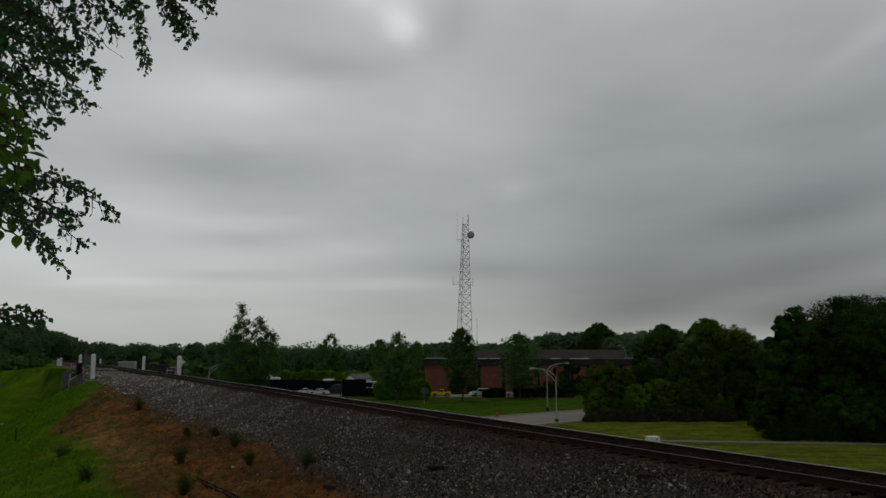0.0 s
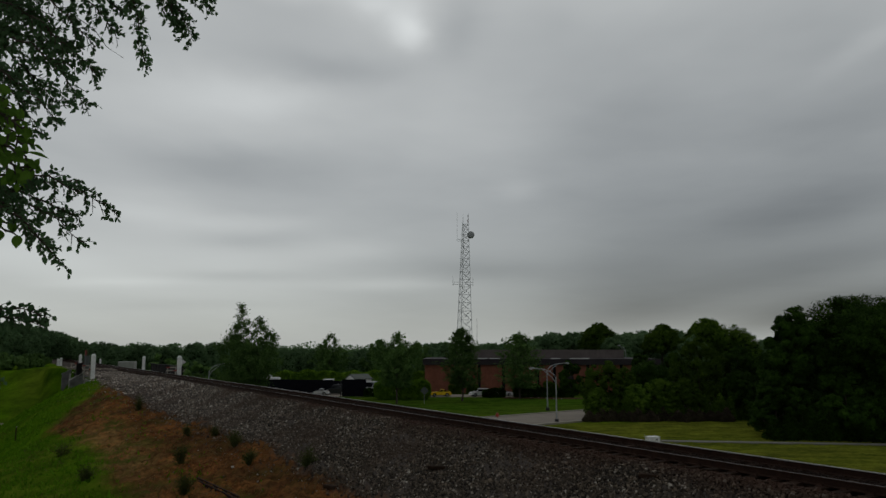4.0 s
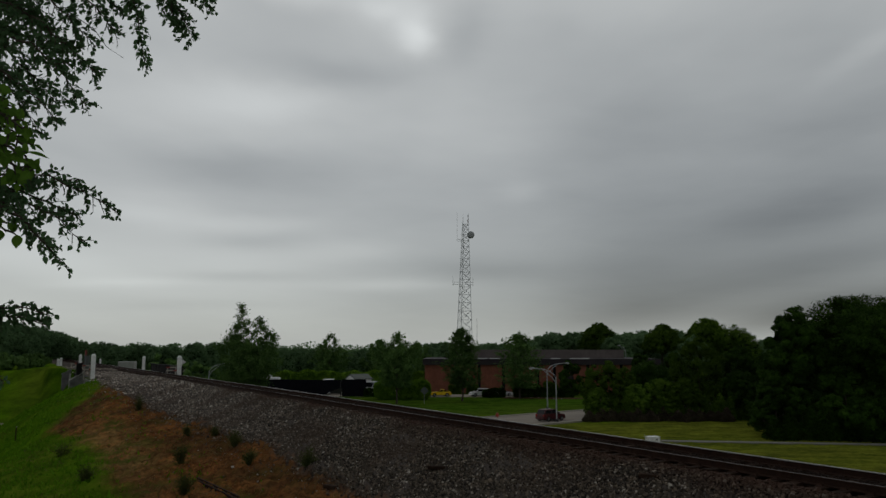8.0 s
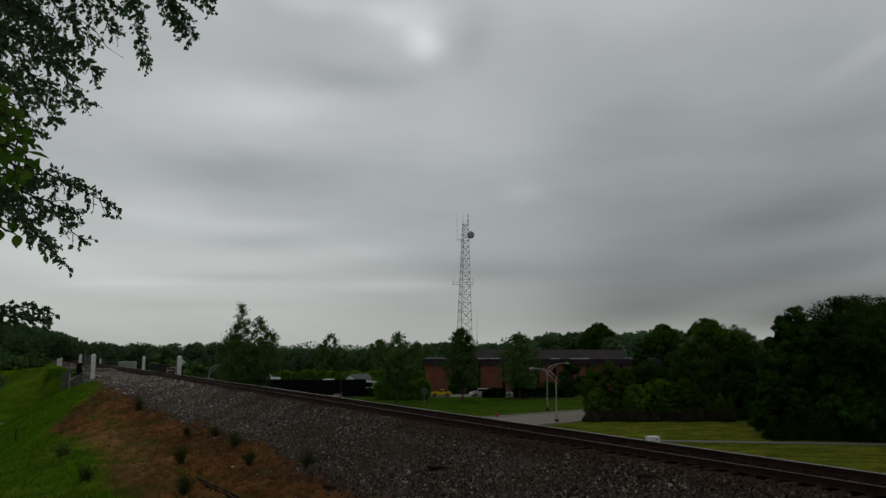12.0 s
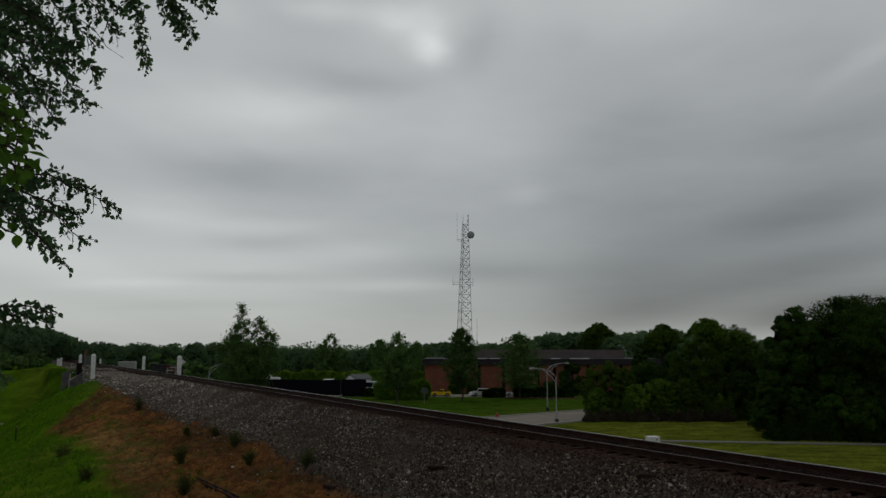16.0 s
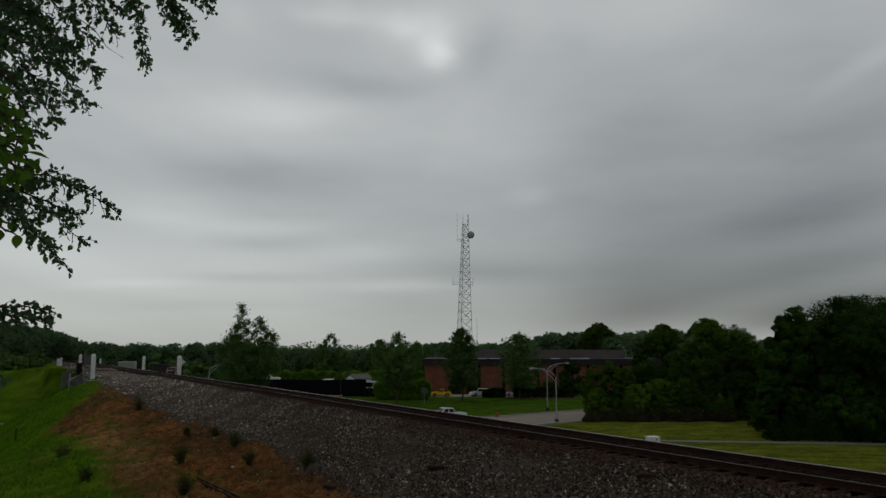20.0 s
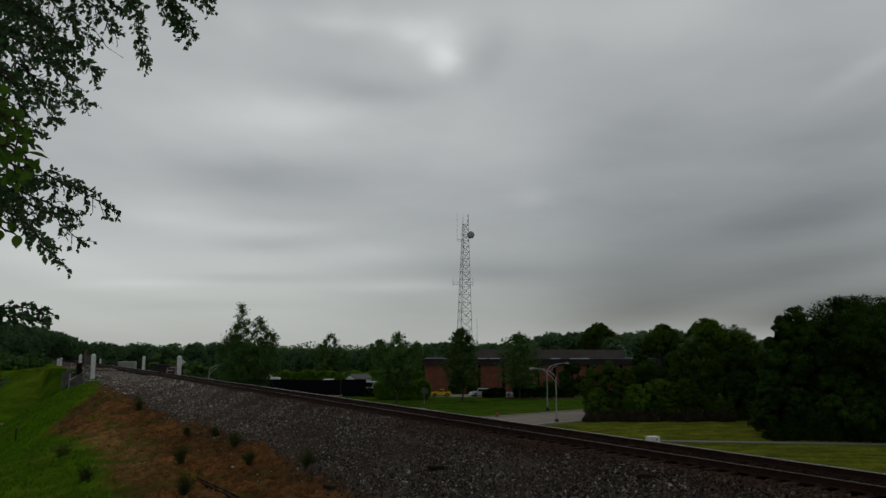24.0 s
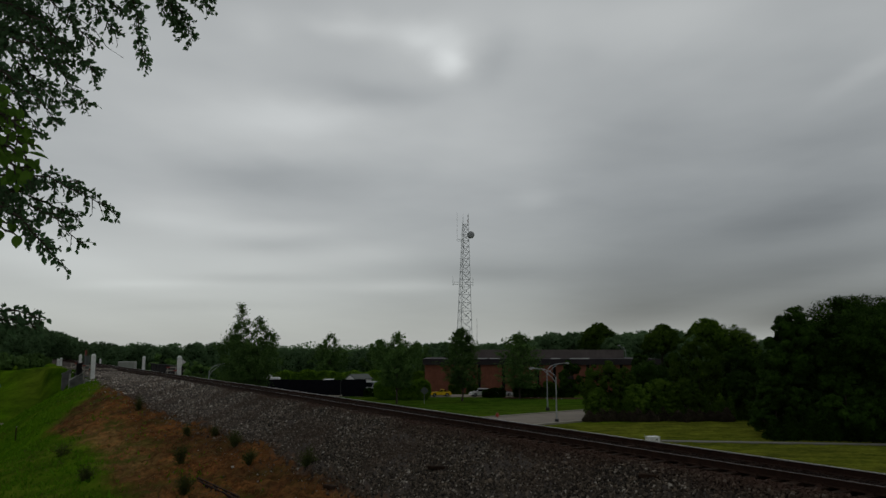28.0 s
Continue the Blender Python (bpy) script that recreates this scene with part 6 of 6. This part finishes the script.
# each leafy branch: start, tip, reach of its side twigs, upward bow
BRANCH_TOP = (
    (-4.04, 6.65, 6.20, -3.19, 6.85, 5.56, 0.29, 0.10),
    (-4.14, 6.48, 6.00, -3.30, 6.68, 5.34, 0.31, 0.08),
    (-3.88, 6.84, 6.31, -3.23, 7.01, 5.85, 0.24, 0.08),
    (-4.34, 6.42, 5.74, -3.25, 6.62, 5.05, 0.31, 0.12),
    (-4.18, 6.36, 5.44, -3.30, 6.56, 4.73, 0.29, 0.12),
    (-4.58, 6.64, 5.57, -3.71, 6.85, 4.81, 0.33, 0.10),
    (-4.27, 6.29, 5.25, -3.69, 6.50, 4.46, 0.28, 0.10),
    (-4.60, 6.75, 6.20, -3.83, 6.97, 5.43, 0.42, 0.05),
    (-4.15, 6.22, 5.01, -3.46, 6.39, 4.52, 0.17, 0.12),
)
BRANCH_HANGING = (
    (-3.05, 6.65, 6.20, -2.90, 6.90, 5.20, 0.14, 0.03),
    (-2.95, 6.84, 6.31, -2.52, 7.05, 5.60, 0.25, 0.08),
    (-2.70, 6.85, 6.25, -2.34, 7.01, 5.89, 0.23, 0.08),
    (-2.80, 6.75, 6.26, -2.64, 6.94, 5.67, 0.21, 0.04),
    (-3.44, 6.75, 6.26, -3.03, 6.91, 5.84, 0.19, 0.05),
)
BRANCH_MIDDLE = (
    (-4.08, 6.17, 3.90, -2.83, 6.30, 3.65, 0.22, 0.16),
    (-4.10, 6.38, 3.80, -3.26, 6.45, 3.98, 0.15, 0.06),
    (-4.03, 6.18, 3.85, -3.14, 6.35, 3.41, 0.21, 0.12),
    (-4.09, 6.27, 3.90, -3.48, 6.45, 3.38, 0.21, 0.08),
    (-3.78, 6.10, 3.72, -3.24, 6.27, 3.19, 0.13, 0.06),
    (-4.10, 6.36, 3.95, -3.24, 6.50, 3.65, 0.22, 0.06),
)
BRANCH_LOW = (
    (-4.33, 6.71, 2.81, -3.66, 6.82, 2.77, 0.10, 0.10),
    (-4.25, 6.82, 2.79, -3.76, 6.94, 2.69, 0.16, 0.06),
    (-3.95, 6.06, 2.46, -3.69, 6.20, 2.20, 0.06, 0.06),
)
BRANCH_NEAR = (
    (-1.84, 2.65, 3.46, -1.60, 2.72, 3.33, 0.06, 0.05),
    (-1.78, 2.57, 3.29, -1.53, 2.64, 3.20, 0.06, 0.06),
    (-1.70, 2.51, 3.02, -1.54, 2.57, 2.91, 0.04, 0.06),
    (-1.93, 2.85, 3.51, -1.71, 2.92, 3.32, 0.09, 0.05),
    (-2.00, 2.97, 3.34, -1.74, 3.03, 3.23, 0.10, 0.05),
    (-2.00, 2.92, 3.68, -1.80, 3.00, 3.47, 0.09, 0.05),
)


def leafy_branch(rng, v, reach, bow, leaf, pitch):
    """A bowed branch, side twigs to both sides of it, and leaves set alternately along the twigs: leaf mesh and wood mesh arrays."""
    ln = float(np.linalg.norm(v))
    u = np.linspace(0, 1, 10)
    path = u[:, None] * v + np.sin(u * math.pi)[:, None] * np.array([0, 0, bow * ln])
    path += rng.normal(0, 0.012 * ln, (10, 3)) * np.sin(u * math.pi)[:, None]
    flat = np.cross(v / ln, np.array([0.15, -1.0, 0.35]))
    flat /= np.linalg.norm(flat)
    wood, base, axis = [tube(path, np.linspace(0.013, 0.003, 10), 5)], [], []
    m = max(6, int(ln / pitch))
    for i in range(m + 1):
        w = (i + 0.4 + rng.uniform(-0.3, 0.3)) / (m + 0.8)
        p0 = np.array([np.interp(w, u, path[:, q]) for q in range(3)])
        way = np.array([np.interp(min(1, w + 0.06), u, path[:, q]) for q in range(3)]) - p0 + v * 0.02
        way /= np.linalg.norm(way)
        sg = 1 if i % 2 else -1
        size = reach * (0.85 - 0.5 * w) * rng.uniform(0.3, 1.2) + leaf * 0.6
        aim = way * 0.75 + sg * flat * rng.uniform(0.4, 1.0) + rng.normal(0, 0.32, 3)
        aim /= np.linalg.norm(aim)
        tip = p0 + aim * size + np.array([0, 0, -0.22 * size])
        knee = (p0 + tip) / 2 + np.array([0, 0, 0.07 * size])
        wood.append(tube([p0, knee, tip], [0.005, 0.0035, 0.0018], 4))
        full = rng.uniform(0.32, 0.5) if rng.uniform() < 0.72 else 1.3
        count = max(2, int(size / (leaf * full)))
        for j in range(count):
            f = (j + 1) / count
            b = (1 - f) ** 2 * p0 + 2 * f * (1 - f) * knee + f * f * tip
            s2 = 1 if j % 2 else -1
            base.append(b)
            axis.append(aim * 0.55 + s2 * np.cross(aim, [0.2, -1, 0.2]) * 0.7 + np.array([0, 0, -0.55]) + rng.normal(0, 0.3, 3))
    return ovate_leaves(rng, np.array(base), np.array(axis), leaf), joined(wood)


def overhanging_tree():
    base = (-8.2, 3.4)
    off = Vector((base[0], base[1], gz(*base)))
    t = thing("overhanging_tree", pose(*off), "broad-leaved tree overhanging with drooping dark green oval leaves", "tree")
    rng = np.random.default_rng(78)
    top = 10.5
    part("trunk", mesh_fast("trunk", *tube([(0, 0, -0.3), (0.05, 0.02, 2.5), (-0.08, 0.1, 5.5), (0.1, 0, 8), (0.1, 0.1, top + 1)], [0.34, 0.27, 0.22, 0.15, 0.05], 12), M_BARK, True), None, t)
    made = []
    for rows, leaf, pitch, mat, sway in ((BRANCH_TOP, 0.035, 0.020, L_BRANCH, "still"), (BRANCH_HANGING, 0.034, 0.018, L_BRANCH, "still"), (BRANCH_MIDDLE, 0.034, 0.026, L_BRANCH, "slow"), (BRANCH_LOW, 0.036, 0.020, L_BRANCH, "quick"), (BRANCH_NEAR, 0.034, 0.020, L_NEAR, "near")):
        for sx, sy, sz, ex, ey, ez, reach, bow in rows:
            a, e = Vector((sx, sy, sz)) - off, Vector((ex, ey, ez)) - off
            fork = Vector((0.05, 0.05, min(top, max(3.0, a.z + 1.6))))
            mid = (fork + a) / 2 + Vector((-0.3, 0, 0.5))
            part("bough", mesh_fast("bough", *tube([fork, mid, a], [0.07, 0.045, 0.014], 7), M_BARK, True), None, t)
            green, wood_ = leafy_branch(rng, np.array(e - a), reach, bow, leaf, pitch)
            sp = part("leafy_branch", mesh_fast("leafy_branch", *wood_, M_BARK, True), None, t)
            sp.location = a
            part("foliage", mesh_fast("foliage", *green, mat), None, sp)
            made.append((sp, a, sway))
    bare = [Vector(c) - off for c in ((-3.87, 7.20, 5.95), (-3.60, 7.23, 5.77), (-3.46, 7.25, 5.58), (-3.29, 7.27, 5.47))]
    part("bare_twig", mesh_fast("bare_twig", *tube(bare, [0.005, 0.004, 0.003, 0.002], 5), M_BARK, True), None, t, "thin leafless twig")
    return made


branches = overhanging_tree()


# ---- everything that moves ----
def drive(ob, wheels, r, k_at, q, back, times):
    """Drives a vehicle along its lane, with its wheels turning while it is near."""

    def place(t):
        k = k_at(t)
        p = on_road(k, q, float(road_z(k)))
        turn = math.degrees(float(np.interp(k, ROAD_K, ROAD_H))) + (180 if back else 0)
        slope = math.degrees(math.atan2(float(road_z(k + 1) - road_z(k - 1)), 2.0)) * (-1 if back else 1)
        return pose(p.x, p.y, p.z, 0, -slope, turn)
    step = [0.0] + [round(0.5 * i, 3) for i in range(1, 56)] + [28.0]
    walk(ob, [(t, place(t)) for t in step])
    t0, t1 = times
    n = int(round((t1 - t0) * 30))
    ts = [t0 + i / 30 for i in range(n + 1)]
    for w in wheels:
        x, y, z = w.location
        rows = [] if t0 <= 0 else [(0.0, pose(x, y, z))]
        a = 0.0
        for i, t in enumerate(ts):
            if i:
                a += math.degrees(abs(k_at(t) - k_at(ts[i - 1])) / r)
            rows.append((t, pose(x, y, z, 0, a % 360, 0)))
        if t1 < 28.0:
            rows.append((28.0, pose(x, y, z, 0, a % 360, 0)))
        walk(w, rows)


def motions():
    walk(clouds, [(t, pose(1.6 * (t - 14), 3.15 * (t - 14), 0)) for t in (0.0, 7.0, 14.0, 21.0, 28.0)])
    gx, gy, gzz = gate.location
    walk(gate, [(t, pose(gx - back, gy, gzz)) for t, back in ((0.0, 11.6), (3.0, 8.6), (6.0, 5.4), (8.0, 3.6), (12.0, 1.6), (16.0, 0.0), (28.0, 0.0))])
    drive(pickup, pickup_wheels, 0.39, lambda t: float(np.interp(t, [0, 17, 18, 19, 19.9, 24.5, 28], [250, 33, 18.2, 3.8, -8.5, -65.9, -109])), 3.2, True, (17.0, 25.2))
    drive(red_suv, red_wheels, 0.36, lambda t: 5.0 + 15.6 * (t - 8.0), -3.2, False, (3.0, 9.2))
    drive(dark_car, dark_wheels, 0.38, lambda t: float(np.interp(t, [0, 21.5, 23.5, 24.5, 25.5, 28], [304.4, 25.0, -7.3, -20.6, -32.6, -58.0])), 3.2, True, (21.2, 25.2))
    slow = [(0, 0.0), (2, 0.1), (3.5, 0.2), (5.5, 0.35), (7, 0.3), (8, 0.6), (9, 0.8), (10.5, 1.0), (11.5, 0.85), (12.5, 1.05), (14.5, 1.05), (15.5, 0.9), (17, 1.0), (18, 0.85), (20, 0.7), (21.5, 0.65), (23.5, 0.5), (24.5, 0.15), (26, -0.1), (28, 0.0)]
    quick = [(0, 0.0), (1, 0.08), (3, 0.3), (5.5, 0.3), (7, 0.45), (8.5, 0.6), (9.5, 0.8), (10.5, 0.45), (12.5, 0.6), (14.5, 0.6), (15, 0.3), (15.5, 0.9), (17, 0.65), (18.5, 1.0), (19.5, 0.65), (20.5, 0.8), (21.5, 0.3), (23.5, 1.0), (24.5, 0.05), (25, 0.8), (26, 0.0), (27, 0.65), (28, -0.15)]
    gains = {"still": 0.3, "slow": 1.7, "quick": 2.0, "near": 0.3}
    for sp, a, sway in branches:
        g = gains[sway]
        curve, slide = (quick, 0.10) if sway == "quick" else (slow, 0.0)
        walk(sp, [(t, pose(a.x + slide * u, a.y, a.z + 0.3 * slide * u, 0, -g * u, 0.3 * g * u)) for t, u in curve])


motions()
